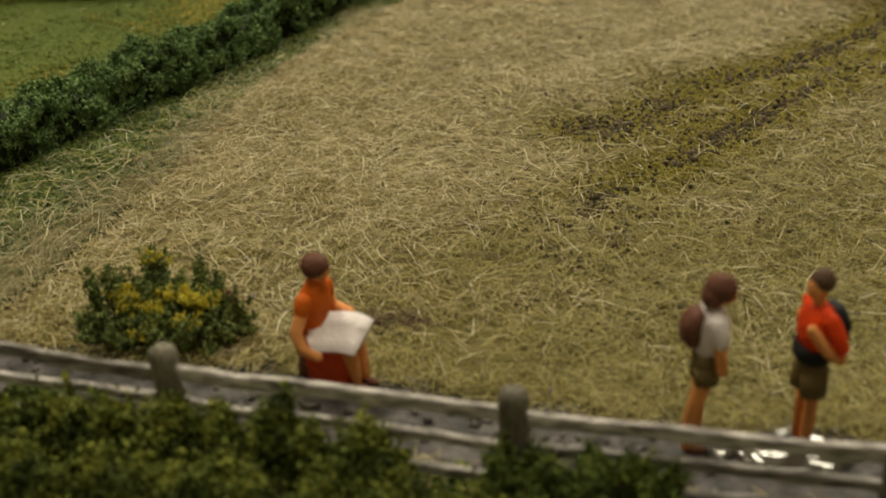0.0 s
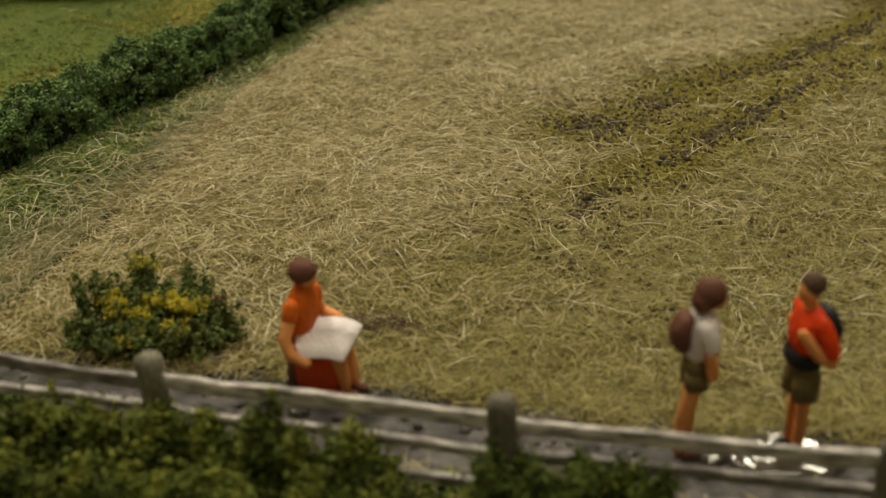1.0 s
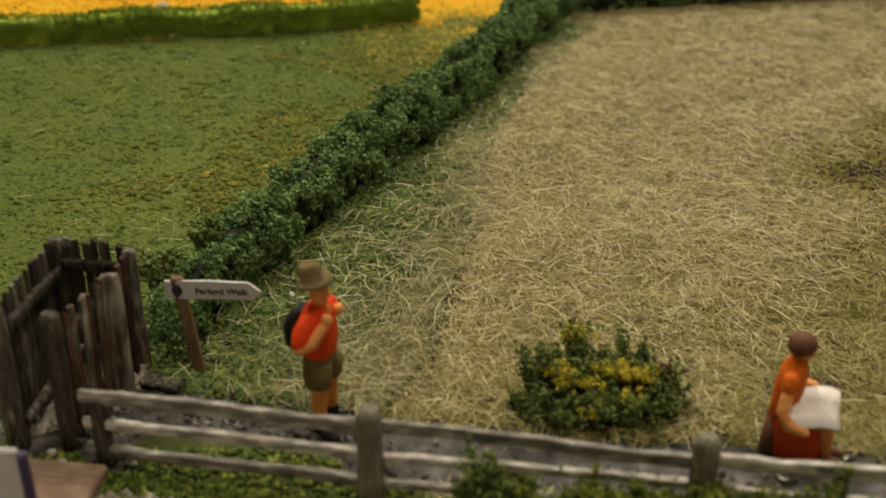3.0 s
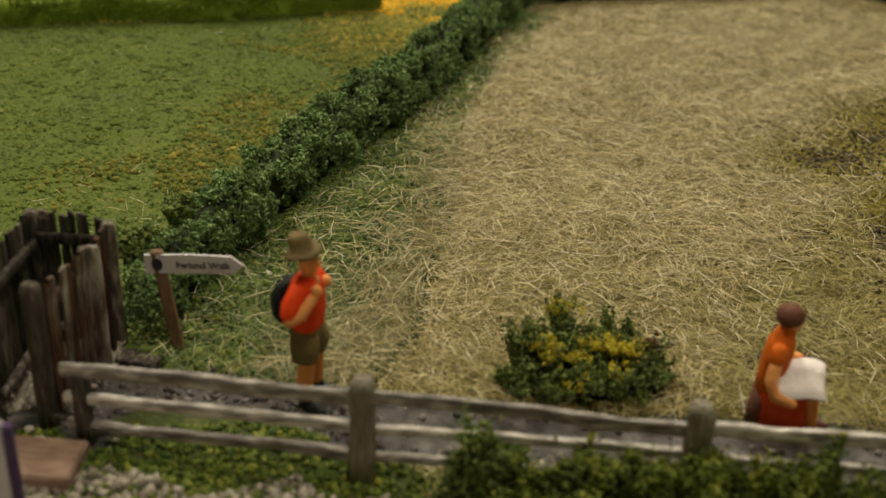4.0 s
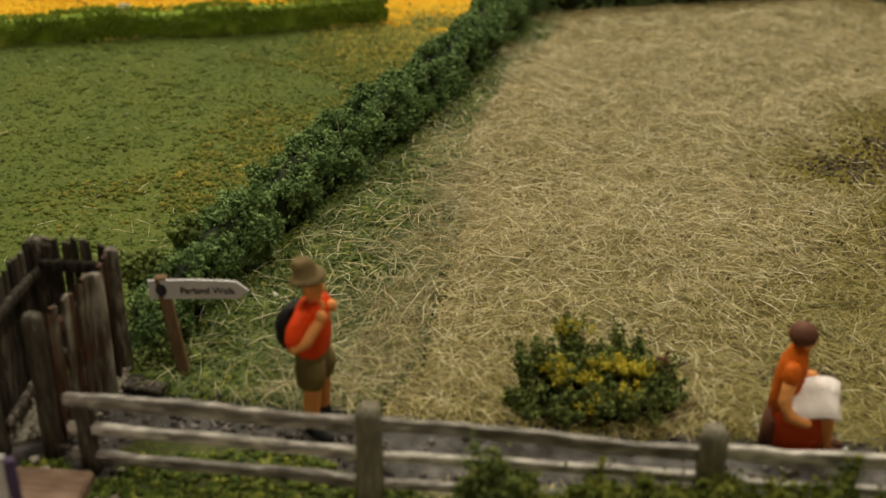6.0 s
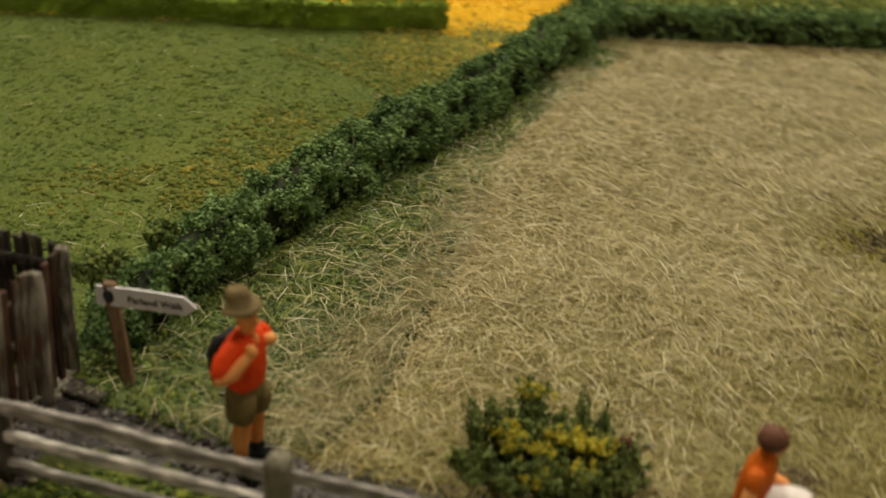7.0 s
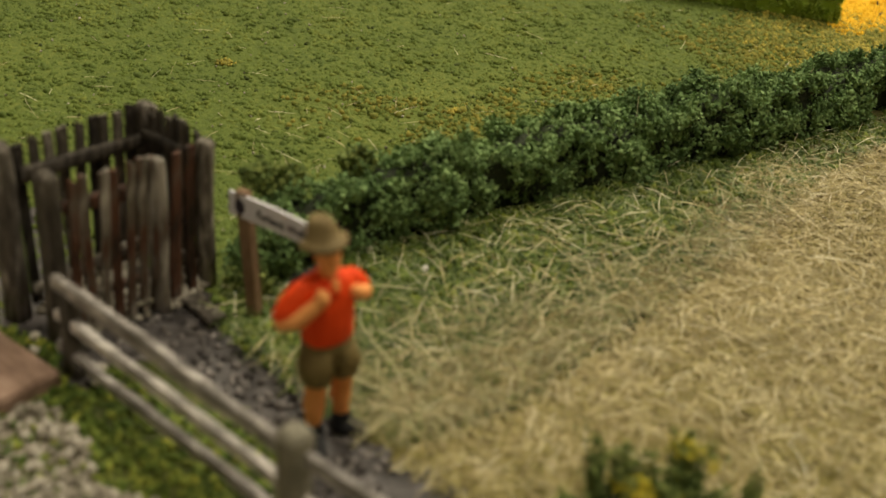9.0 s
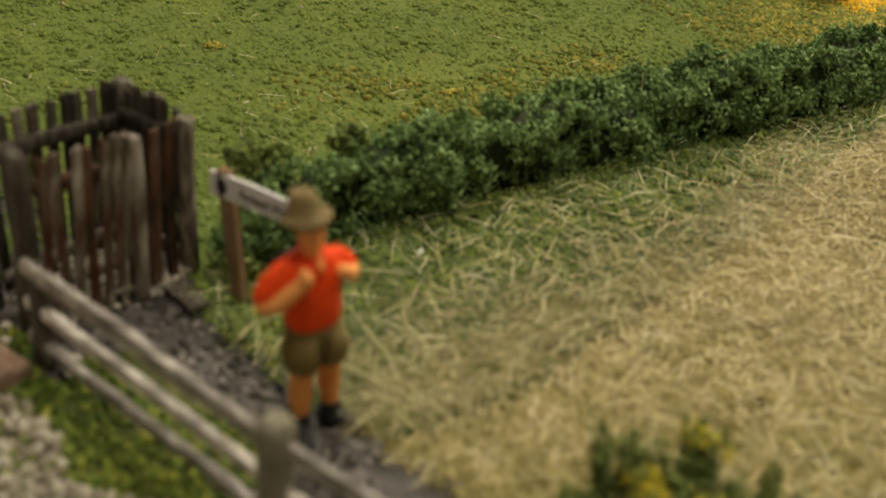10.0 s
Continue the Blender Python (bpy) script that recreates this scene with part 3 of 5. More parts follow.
# dark crumbs laid as the shadow line where the two mats meet
crumble("seam_earth", "thin line of dark crumbs as shadow between two turf mats", scatter(16000, -10, -6.5, 18.5, 27, lambda x, y: seam_here(x, y) & chance(0.5 + 0.5 * value_noise(1.4 * x, 1.4 * y, 27))), M_CRUMB_DARK, (0.03, 0.09), 0.0)
crumble("path_stones", "grey crumbs of wet earth on the path", scatter(14000, -15.5, 9, 15, 20.3, lambda x, y: (zone(x, y) == MUD) & chance(0.06 + 0.4 * (x < -9.5))), M_LUMP, (0.035, 0.12), 0.5)
crumble("gravel_stones", "pale gravel stones in front of the fence", scatter(9000, -22, -7.5, 8, 17, lambda x, y: (zone(x, y) == GRAVEL)), M_STONE, (0.05, 0.13))
crumble("gate_gravel", "pale grey gravel and debris inside the gate", scatter(5200, -16.3, -14.5, 18.3, 20.5, lambda x, y: (x < -15.15 + 0.42 * (y - 18.3)) & chance(np.clip(0.5 + 0.7 * value_noise(1.6 * x, 1.6 * y, 45), 0, 1))), M_STONE, (0.04, 0.11))
crumble("verge_flock", "green moss flock under the fence", scatter(6000, -19, 8, 12.5, 17.8, lambda x, y: (zone(x, y) == VERGE) & chance(0.65 + 0.35 * (x < -9.5)) | (zone(x, y) == GRAVEL) & chance(0.3 * np.exp(-((fence_y(x) - 0.75 - y) / 1.2) ** 2))), M_MOSS, (0.03, 0.09))
crumble("verge_moss", "deep green flock under the fence", scatter(18000, -19, 8, 12.5, 17.8, lambda x, y: (zone(x, y) == VERGE) & chance(0.65 + 0.35 * (x < -9.5)) | (zone(x, y) == GRAVEL) & chance(0.16 + 0.5 * np.exp(-((fence_y(x) - 0.75 - y) / 1.5) ** 2))), M_CRUMB_DEEP, (0.03, 0.09))


# ---- hedges and bushes ----
def stick(a, b, r0, r1, sides=6, rings=1, wobble=0.0):
    """A tapered round stick from a to b."""
    bm = bmesh.new()
    axis = (b - a)
    q = axis.to_track_quat("Z", "Y").to_matrix()
    loops = []
    for k in range(rings + 1):
        u = k / rings
        c = a + axis * u + q @ Vector((rng.normal(0, 1), rng.normal(0, 1), 0)) * wobble
        r = r0 + (r1 - r0) * u
        loops.append([bm.verts.new(c + q @ Vector((r * math.cos(2 * math.pi * s / sides), r * math.sin(2 * math.pi * s / sides), 0))) for s in range(sides)])
    for lo, hi in zip(loops, loops[1:]):
        for s in range(sides):
            bm.faces.new((lo[s], lo[(s + 1) % sides], hi[(s + 1) % sides], hi[s]))
    bm.faces.new(loops[0][::-1])
    bm.faces.new(loops[-1])
    return bm


def along(line, step):
    """Places, headings and running length at even steps along a line."""
    line = np.asarray(line, float)
    d = np.diff(line, axis=0)
    run = np.r_[0, np.cumsum(np.hypot(d[:, 0], d[:, 1]))]
    s = np.linspace(0, run[-1], max(2, int(run[-1] / step)))
    p = np.c_[np.interp(s, run, line[:, 0]), np.interp(s, run, line[:, 1])]
    t = np.gradient(p, axis=0)
    return p, t / np.hypot(t[:, 0], t[:, 1])[:, None], s


def hedge(name, label, line, width, height, mat, dense, size, lump=0.3, taper=1.0, rise=1.0, core=M_CORE_SHADE, flake_size=0.1, group="hedges"):
    root = thing(name, 0, 0, 0, label, "hedge", group)
    p, t, s = along(line, 0.35)
    nrm = np.c_[-t[:, 1], t[:, 0]]
    angle = np.linspace(0, np.pi, 9)

    def surface(k, a, shrink=1.0):
        """The hedge's skin at running place k and angle a."""
        c = np.c_[np.interp(k, s, p[:, 0]), np.interp(k, s, p[:, 1])]
        m = np.c_[np.interp(k, s, nrm[:, 0]), np.interp(k, s, nrm[:, 1])]
        u = np.sign(np.cos(a)) * np.abs(np.cos(a)) ** 0.45
        h = np.abs(np.sin(a)) ** 0.4
        bulge = 1 + lump * value_noise(1.25 * k, 2.4 * a + 7 * len(name), 31) + 0.45 * lump * value_noise(3.3 * k, 5 * a, 32)
        bulge = bulge + 0.55 * lump * value_noise(1.7 * k, 0.5 * a, 36) * np.abs(np.cos(a)) ** 0.5
        along_it = np.interp(k, (0, 0.12 * s[-1], s[-1]), (rise, 1.0, taper))
        bulge = bulge * (0.4 + 0.6 * along_it)
        top = along_it * (1 + 0.10 * value_noise(0.5 * k, 0 * k, 33) + 0.35 * lump * value_noise(1.7 * k, 2 * u, 34) + 0.25 * lump * value_noise(4.2 * k, 4 * u, 35))
        return np.c_[c + m * (u * bulge * width / 2 * shrink)[:, None], h * height * top * shrink]

    # the inside; the default core colour paints the shade between clumps near-black
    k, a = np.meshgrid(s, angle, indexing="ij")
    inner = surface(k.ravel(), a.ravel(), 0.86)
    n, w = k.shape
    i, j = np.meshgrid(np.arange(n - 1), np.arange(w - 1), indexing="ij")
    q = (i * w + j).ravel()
    raw("inner_thicket", inner, np.stack([q, q + w, q + w + 1, q + 1], 1), core, root, "inside of the hedge, with shade painted into dark cores", smooth=True)
    # the foam foliage: small clumps of crumbs and flakes with dark gaps between
    count = int(s[-1] * (2 * height + width) * dense)
    kk, aa = rng.uniform(0, s[-1], count), rng.uniform(0, np.pi, count)
    low = chance(np.full(count, 0.45))
    aa = np.where(low, np.arcsin(np.clip(rng.uniform(0, 0.93, count) ** 2.5, 0, 1)), aa)
    aa = np.where(low & chance(np.full(count, 0.5)), np.pi - aa, aa)
    hollow = value_noise(1.25 * kk, 2.4 * aa + 7 * len(name), 31)
    keep = chance(np.clip(0.8 + 1.0 * hollow, 0.28, 1))
    kk, aa = kk[keep], aa[keep]
    hearts = surface(kk, aa, rng.uniform(0.93, 1.04, len(kk)))
    ends = rng.uniform(0, 1, (int(1.2 * width * height * dense), 3))
    for at, sign in ((0, -1), (-1, 1)):
        rim = rise if at == 0 else taper
        e = np.c_[p[at] + nrm[at] * ((ends[:, 0] - 0.5) * width * rim)[:, None] + sign * t[at] * (0.16 * ends[:, 2])[:, None], ends[:, 1] * height * rim]
        hearts = np.r_[hearts, e]
    lumps, leaves = np.repeat(hearts, 3, axis=0), np.repeat(hearts, 16, axis=0)
    lumps = lumps + rng.normal(0, 0.7 * size, lumps.shape)
    leaves = leaves + rng.normal(0, 1.05 * size, leaves.shape)
    v, f = joined(crumbs(lumps, rng.uniform(0.45, 1.0, len(lumps)) * size), flakes(leaves, rng.uniform(0.5, 1.2, len(leaves)) * flake_size))
    raw("foliage", v, f, mat, root, smooth=True)
    return root


main_line = [(x - 0.55, y + 0.33) for x, y in zip(HEDGE_X, HEDGE_Y)][1:-1]
hedge("hedge", "long dark green foam hedge between the hay field and meadow", main_line, 1.02, 1.44, M_HEDGE, 64, 0.07, lump=0.64, flake_size=0.066, taper=0.85, rise=0.72)
hedge("hedge", "dark green foam hedge closing the back of the hay field", [(-2.7, 42.2), (0.6, 42.75), (4.9, 43.35), (8.8, 44.0), (10.6, 44.4)], 0.85, 1.15, M_HEDGE, 34, 0.085, flake_size=0.08)
hedge("hedge", "dark green foam hedge beside the yellow field", [(-3.2, 42.6), (-3.3, 46.0), (-3.0, 52.0), (-2.6, 60.0)], 1.1, 1.2, M_HEDGE, 22, 0.1)
hedge("hedge", "dark shaded hedge at the far corner of the hay field", [(9.7, 44.6), (11.5, 42.2), (12.9, 40.9), (16.0, 38.4)], 1.7, 2.0, M_HEDGE, 26, 0.1)
hedge("hedge", "rough dark hedge behind the yellow field", [(-42.0, 38.0), (-26.5, 47.6), (-14.0, 55.2), (-4.0, 61.0)], 1.4, 1.4, M_HEDGE, 14, 0.12)
hedge("grass_hedge", "bright green clipped strip hedge before the yellow field", [(-34.0, 37.6), (-21.3, 39.5), (-14.0, 40.35), (-8.65, 41.35)], 0.75, 0.95, M_GRASSHEDGE, 170, 0.022, lump=0.07, core=M_GRASSHEDGE, flake_size=0.036)
grass_foot = scatter(16000, -34, -8.6, 36, 41.5, lambda x, y: chance(np.exp(-((y - np.interp(x, (-34.0, -21.3, -14.0, -8.65), (37.2, 39.1, 39.95, 40.95))) / 0.13) ** 2) * np.clip(0.35 + 0.6 * value_noise(0.7 * x, 0.3 * y, 36), 0, 1)))
crumble("straw_foot", "yellow straw-coloured flock at the foot of the strip hedge", grass_foot, M_TUFT, (0.04, 0.1))


for tx, ty, tz in ((-12.9, 23.2, 0.9), (-12.2, 24.6, 1.1), (-11.8, 25.1, 0.6), (-11.2, 26.5, 1.2), (-10.6, 27.4, 0.7), (-9.9, 28.9, 1.2), (-13.3, 22.4, 0.7), (-8.7, 31.0, 1.1), (-7.6, 33.1, 1.2)):
    a = float(rng.uniform(0, 6.3))
    tip = Vector((tx - 0.25 + 0.22 * math.cos(a), ty + 0.16 + 0.22 * math.sin(a), tz + float(rng.uniform(0.2, 0.4))))
    tagged(part("dry_stalk", stick(Vector((tx - 0.35, ty + 0.2, tz - 0.25)), tip, 0.012, 0.006, 5), M_BRIGHT), "pale dry stalk caught in the hedge", "stalk", "dry stalks in the hedge")


def blob_points(n, radii, lump, seed):
    """Places on and just under the lumpy skin of an upper half ball."""
    d = rng.normal(size=(n, 3))
    d /= np.linalg.norm(d, axis=1)[:, None]
    d[:, 2] = np.abs(d[:, 2])
    az, el = np.arctan2(d[:, 1], d[:, 0]), np.arcsin(d[:, 2])
    r = 1 + lump * value_noise(1.9 * az + 9, 2.4 * el, seed) + 0.5 * lump * value_noise(4.5 * az, 5 * el, seed + 1)
    r *= rng.uniform(0.72, 1.03, n) ** 0.6
    return d * r[:, None] * radii


def sprigs(base, tip, n, spread, count):
    """Leaf places along n short sprigs that fan out from a base to round a tip."""
    base, tip = np.array(base, float), np.array(tip, float)
    ends = tip + rng.normal(0, 1, (n, 3)) * spread
    ends[:, 2] = np.maximum(ends[:, 2], 0.08)
    u = rng.uniform(0.35, 1.02, (n, count, 1))
    q = base + (ends[:, None] - base) * u + rng.normal(0, 0.045, (n, count, 3)) * (1.5 - u)
    q = q.reshape(-1, 3)
    q[:, 2] = np.abs(q[:, 2])
    return q


def gorse_bush():
    root = thing("gorse_bush", -5.65, 18.72, 0, "low ragged dark green gorse bush with yellow flowers beside the path", "bush")
    tufts = [((-1.3, 0.1, 0), (-1.5, 0.25, 1.1), 7, 0.13), ((-1.2, 0.2, 0), (-1.08, 0.45, 1.15), 5, 0.12), ((-1.2, -0.2, 0), (-1.35, -0.35, 0.5), 9, 0.22), ((-0.7, 0.1, 0), (-0.75, 0.2, 0.72), 12, 0.22),
             ((-0.4, 0.5, 0), (-0.36, 0.85, 1.22), 10, 0.14), ((-0.3, 0.3, 0), (-0.2, 0.5, 0.85), 11, 0.2), ((0.1, 0.1, 0), (0.15, 0.2, 0.7), 12, 0.22), ((0.5, 0.2, 0), (0.5, 0.25, 0.72), 14, 0.22), ((0.6, 0.4, 0), (0.62, 0.85, 1.1), 5, 0.11),
             ((0.9, 0.1, 0), (0.95, 0.15, 0.72), 12, 0.2), ((1.1, 0.3, 0), (1.1, 0.6, 0.98), 5, 0.13), ((1.3, 0, 0), (1.5, 0.05, 0.6), 11, 0.22), ((1.2, -0.2, 0), (1.35, -0.4, 0.4), 10, 0.22),
             ((0.6, -0.3, 0), (0.65, -0.5, 0.45), 12, 0.22), ((0.0, -0.3, 0), (0.0, -0.5, 0.45), 12, 0.22), ((-0.6, -0.3, 0), (-0.65, -0.5, 0.42), 11, 0.22), ((0.2, 0.3, 0), (0.1, 0.45, 0.72), 12, 0.24), ((0.9, 0.3, 0), (0.85, 0.4, 0.7), 10, 0.22), ((-0.7, 0.3, 0), (-0.75, 0.4, 0.7), 10, 0.22), ((-1.5, 0.0, 0), (-1.75, -0.1, 0.35), 5, 0.14), ((1.6, 0, 0), (1.8, -0.1, 0.3), 5, 0.14)]
    pts = np.concatenate([sprigs(a, b, (2 if n < 8 else 3) * n, 0.95 * r, 27) for a, b, n, r in tufts])
    pts[:, 0] *= 0.88
    v, f = joined(crumbs(pts[::3], rng.uniform(0.02, 0.05, len(pts[::3])), 0.6), *(flakes(pts + rng.normal(0, k, pts.shape), rng.uniform(0.025, 0.06, len(pts))) for k in (0.02, 0.05)))
    raw("foliage", v, f, M_GORSE, root, smooth=True)
    # low dark crumbs whose colour stands in for the shade under the sprigs
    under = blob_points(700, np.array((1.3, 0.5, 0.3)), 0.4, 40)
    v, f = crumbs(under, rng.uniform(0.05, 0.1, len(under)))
    raw("inner_thicket", v, f, M_CORE_SHADE, root, "inside of the bush, coloured dark for its shade")
    spots = [((-0.72, 0.1, 0.84), 0.17, 13), ((-0.62, -0.05, 0.68), 0.13, 5), ((0.2, 0.1, 0.82), 0.17, 9), ((0.5, 0.08, 0.82), 0.22, 17), ((0.88, 0.0, 0.74), 0.16, 11), ((-0.15, -0.1, 0.68), 0.18, 6), ((0.05, -0.45, 0.5), 0.25, 6), ((0.5, -0.45, 0.48), 0.2, 4), ((-0.4, 0.82, 1.18), 0.16, 7)]
    for c, r, n in spots:
        heart = rng.normal(0, 0.9, (2 * n, 3)) * (r, r * 0.6, r * 0.5) + c
        q = np.repeat(heart, 16, axis=0)
        q = q + rng.normal(0, 0.042, q.shape)
        v, f = joined(crumbs(q, rng.uniform(0.014, 0.032, len(q)), 0.6), flakes(q + rng.normal(0, 0.03, q.shape), rng.uniform(0.02, 0.04, len(q))))
        raw("flower_head", v, f, M_FLOWER, root, "cluster of yellow flowers")
    for a, b in (((0, 0.3, 0), (-0.36, 0.85, 1.1)), ((-1.2, 0.1, 0), (-1.5, 0.25, 0.95)), ((0.5, 0.1, 0), (0.62, 0.85, 0.95)), ((-0.7, -0.4, 0.3), (-0.3, -0.55, 0.12)), ((1.2, 0.1, 0.5), (1.75, 0.1, 0.78))):
        part("stem", stick(Vector(a), Vector(b), 0.035, 0.014, 5), M_TWIG, root)
    dry = rng.normal(0, 0.06, (40, 3)) + (1.33, 0.1, 0.84)
    v, f = crumbs(dry, 0.045)
    raw("dry_tuft", v, f, M_BROWN, root, "dry reddish brown tuft")
    bud = rng.normal(0, 0.02, (8, 3)) + (1.74, 0.12, 0.8)
    v, f = crumbs(bud, 0.04)
    raw("bud", v, f, M_STONE, root, "pale bud")


gorse_bush()


def moss_bush(x, y, rx, ry, h, mat, label, n):
    root = thing("moss_bush", x, y, 0, label, "bush", "mossy bushes before the fence")
    lobes = max(4, int(rx * 7))
    sets = []
    for k in range(lobes):
        c = np.array([rng.uniform(-0.75, 0.75) * rx, rng.uniform(-0.6, 0.6) * ry, 0.0])
        size = rng.uniform(0.22, 0.42)
        sets.append(blob_points(n // lobes, np.array([size * min(rx, 0.9) + 0.12, size * ry + 0.15, h * rng.uniform(0.68, 1.0)]), 0.45, 60 + k) + c)
    pts = np.concatenate(sets)
    v, f = joined(crumbs(pts, rng.uniform(0.03, 0.07, len(pts)), 0.6), *(flakes(pts + rng.normal(0, k, pts.shape), rng.uniform(0.03, 0.075, len(pts))) for k in (0.06, 0.09, 0.12)))
    raw("foliage", v, f, mat, root, smooth=True)
    for k in range(3):
        part("stem", stick(Vector((rng.uniform(-0.3, 0.3) * rx, rng.uniform(-0.2, 0.2), 0)), Vector((rng.uniform(-0.5, 0.5) * rx, rng.uniform(-0.2, 0.2), h * 0.7)), 0.05, 0.02, 5), M_TWIG, root)


front_row = [(x, 14.1 - 0.16 * x, rx, 0.42, h, n) for x, rx, h, n in ((-7.6, 0.7, 0.95, 1500), (-6.8, 0.8, 1.1, 1800), (-5.8, 0.9, 1.2, 2100), (-4.8, 0.8, 1.22, 1900), (-4.0, 0.75, 1.25, 1900), (-3.25, 0.7, 1.22, 1700), (-2.55, 0.5, 1.42, 1400), (-1.7, 0.6, 1.28, 1500), (-0.9, 0.5, 0.9, 1000), (0.95, 0.55, 1.05, 1200), (1.75, 0.6, 1.32, 1500), (2.55, 0.6, 1.38, 1500), (3.25, 0.5, 1.2, 1200))]
low_row = [(-7.6, 14.2, 0.9, 0.6, 0.8, 1500), (-6.2, 14.0, 1.0, 0.6, 1.0, 1800), (-4.9, 13.8, 1.0, 0.6, 1.1, 1900), (-3.6, 13.6, 1.0, 0.6, 1.1, 1900), (-2.4, 13.5, 0.9, 0.6, 1.05, 1700), (-1.2, 13.4, 0.9, 0.6, 0.8, 1600), (0.2, 13.3, 0.9, 0.55, 0.6, 1500), (1.6, 13.1, 0.9, 0.5, 0.9, 1500), (2.8, 12.9, 0.8, 0.5, 0.9, 1400), (4.2, 13.1, 0.8, 0.5, 0.6, 900), (5.5, 12.9, 0.8, 0.5, 0.6, 900), (6.7, 12.7, 0.7, 0.5, 0.6, 800)]
for bx, by, rx, ry, h, n in front_row + low_row:
    moss_bush(bx, by, rx, ry, h, M_MOSS_DEEP if 0.5 < bx < 3.5 else M_MOSS, "dark green mossy foam bush growing before the fence" if 0.5 < bx < 3.5 else "olive green mossy foam bush growing before the fence", n)
moss_bush(-8.15, 15.35, 0.42, 0.3, 1.6, M_GORSE, "small dark green foam bush at the fence", 1000)
moss_bush(-14.15, 20.95, 0.45, 0.35, 0.8, M_HEDGE, "ragged end of the hedge beside the gate", 900)
moss_bush(-13.85, 20.6, 0.4, 0.22, 0.4, M_GORSE, "low dark green foam tuft at the signpost", 500)
moss_bush(-7.4, 16.5, 0.5, 0.22, 0.45, M_GORSE, "low green foam tuft on the path behind the fence", 400)


# ---- timber: fence, gate, signpost ----
def place(ob, x, y, z, turn=0.0, rx=0.0, ry=0.0):
    """Sets a part into its thing, in model units and degrees."""
    ob.matrix_local = pose(S * x, S * y, S * z, rx, ry, turn)
    return ob


def beam(length, deep, high, wave, steps=22, seed=0, sides=8):
    """A hand-split wavy beam along x, from 0 to its length."""
    bm = bmesh.new()
    loops = []
    for k in range(steps + 1):
        x = length * k / steps
        dz, dy = wave * float(value_noise(0.75 * x + 3.1, 0.0, seed)) + 0.35 * wave * float(value_noise(2.6 * x, 0.5, seed + 1)), 0.6 * wave * float(value_noise(0.9 * x, 1.7, seed + 2))
        fat = 1 + 0.14 * float(value_noise(1.6 * x, 2.2, seed + 3))
        ring = []
        for s in range(sides):
            a = 2 * math.pi * (s + 0.5) / sides
            c, d = math.cos(a), math.sin(a)
            c, d = math.copysign(abs(c) ** 0.35, c), math.copysign(abs(d) ** 0.35, d)
            ring.append(bm.verts.new((x, dy + c * deep / 2 * fat, dz + d * high / 2 * fat)))
        loops.append(ring)
    for lo, hi in zip(loops, loops[1:]):
        for s in range(sides):
            bm.faces.new((lo[s], lo[(s + 1) % sides], hi[(s + 1) % sides], hi[s]))
    bm.faces.new(loops[0][::-1])
    bm.faces.new(loops[-1])
    bmesh.ops.recalc_face_normals(bm, faces=bm.faces)
    return bm


def post_mesh(height, wide, deep, rounded=True, seed=0, lean=0.0, sides=10):
    """An upright post with a softened or rounded head."""
    bm = bmesh.new()
    rows = [(-0.12, 1.0), (0.25 * height, 1.0), (0.5 * height, 0.97), (0.75 * height, 0.98), (height - 0.5 * wide, 1.0)]
    rows += [(height - 0.28 * wide, 0.96), (height - 0.1 * wide, 0.76), (height, 0.36)] if rounded else [(height - 0.04, 1.0), (height, 0.86)]
    loops = []
    for k, (z, r) in enumerate(rows):
        ring = []
        for s in range(sides):
            a = 2 * math.pi * (s + 0.5) / sides
            c, d = math.cos(a), math.sin(a)
            c, d = math.copysign(abs(c) ** 0.7, c), math.copysign(abs(d) ** 0.7, d)
            n = 1 + 0.17 * float(value_noise(2.2 * z + 0.3 * s, 1.7 * s, seed))
            ring.append(bm.verts.new((c * wide / 2 * r * n + lean * z, d * deep / 2 * r * n, z)))
        loops.append(ring)
    for lo, hi in zip(loops, loops[1:]):
        for s in range(sides):
            bm.faces.new((lo[s], lo[(s + 1) % sides], hi[(s + 1) % sides], hi[s]))
    bm.faces.new(loops[-1])
    bm.faces.new(loops[0][::-1])
    return bm


FENCE_POSTS = [(-14.7, 17.45, 1.4, 0.34), (-9.93, 16.2, 2.08, 0.46), (-4.51, 15.29, 2.08, 0.44), (1.03, 14.4, 2.0, 0.46), (6.5, 13.48, 2.0, 0.46), (12.0, 12.6, 2.0, 0.46)]


RAIL_DROP = (0.18, 0.0, 0.06, 0.2, 0.02, 0.0)


def fence():
    root = thing("rail_fence", 0, 0, 0, "weathered grey three-rail wooden fence along the muddy path", "fence")
    for k, (x, y, h, w) in enumerate(FENCE_POSTS):
        place(part("post", post_mesh(h, w, 0.9 * w, k > 0, seed=70 + k), M_POST if k else M_GATE, root, smooth=True), x, y, 0, -9.4)
    for k, ((ax, ay, _, _), (bx, by, _, _)) in enumerate(zip(FENCE_POSTS, FENCE_POSTS[1:])):
        ax, ay = (ax - 0.3, ay + 0.05) if k == 0 else (ax, ay)
        run, turn = math.hypot(bx - ax, by - ay), math.degrees(math.atan2(by - ay, bx - ax))
        for j, (z, high) in enumerate(((1.66, 0.25), (1.07, 0.18), (0.48, 0.18))):
            place(part("rail", beam(run, 0.13 if k else 0.15, high if k else high + 0.03, 0.05 if k else 0.025, seed=100 + 17 * k + 5 * j), M_RAIL, root), ax, ay, z - RAIL_DROP[k], turn, ry=math.degrees((RAIL_DROP[k + 1] - RAIL_DROP[k]) / run) + float(rng.normal(0, 0.15)))


fence()
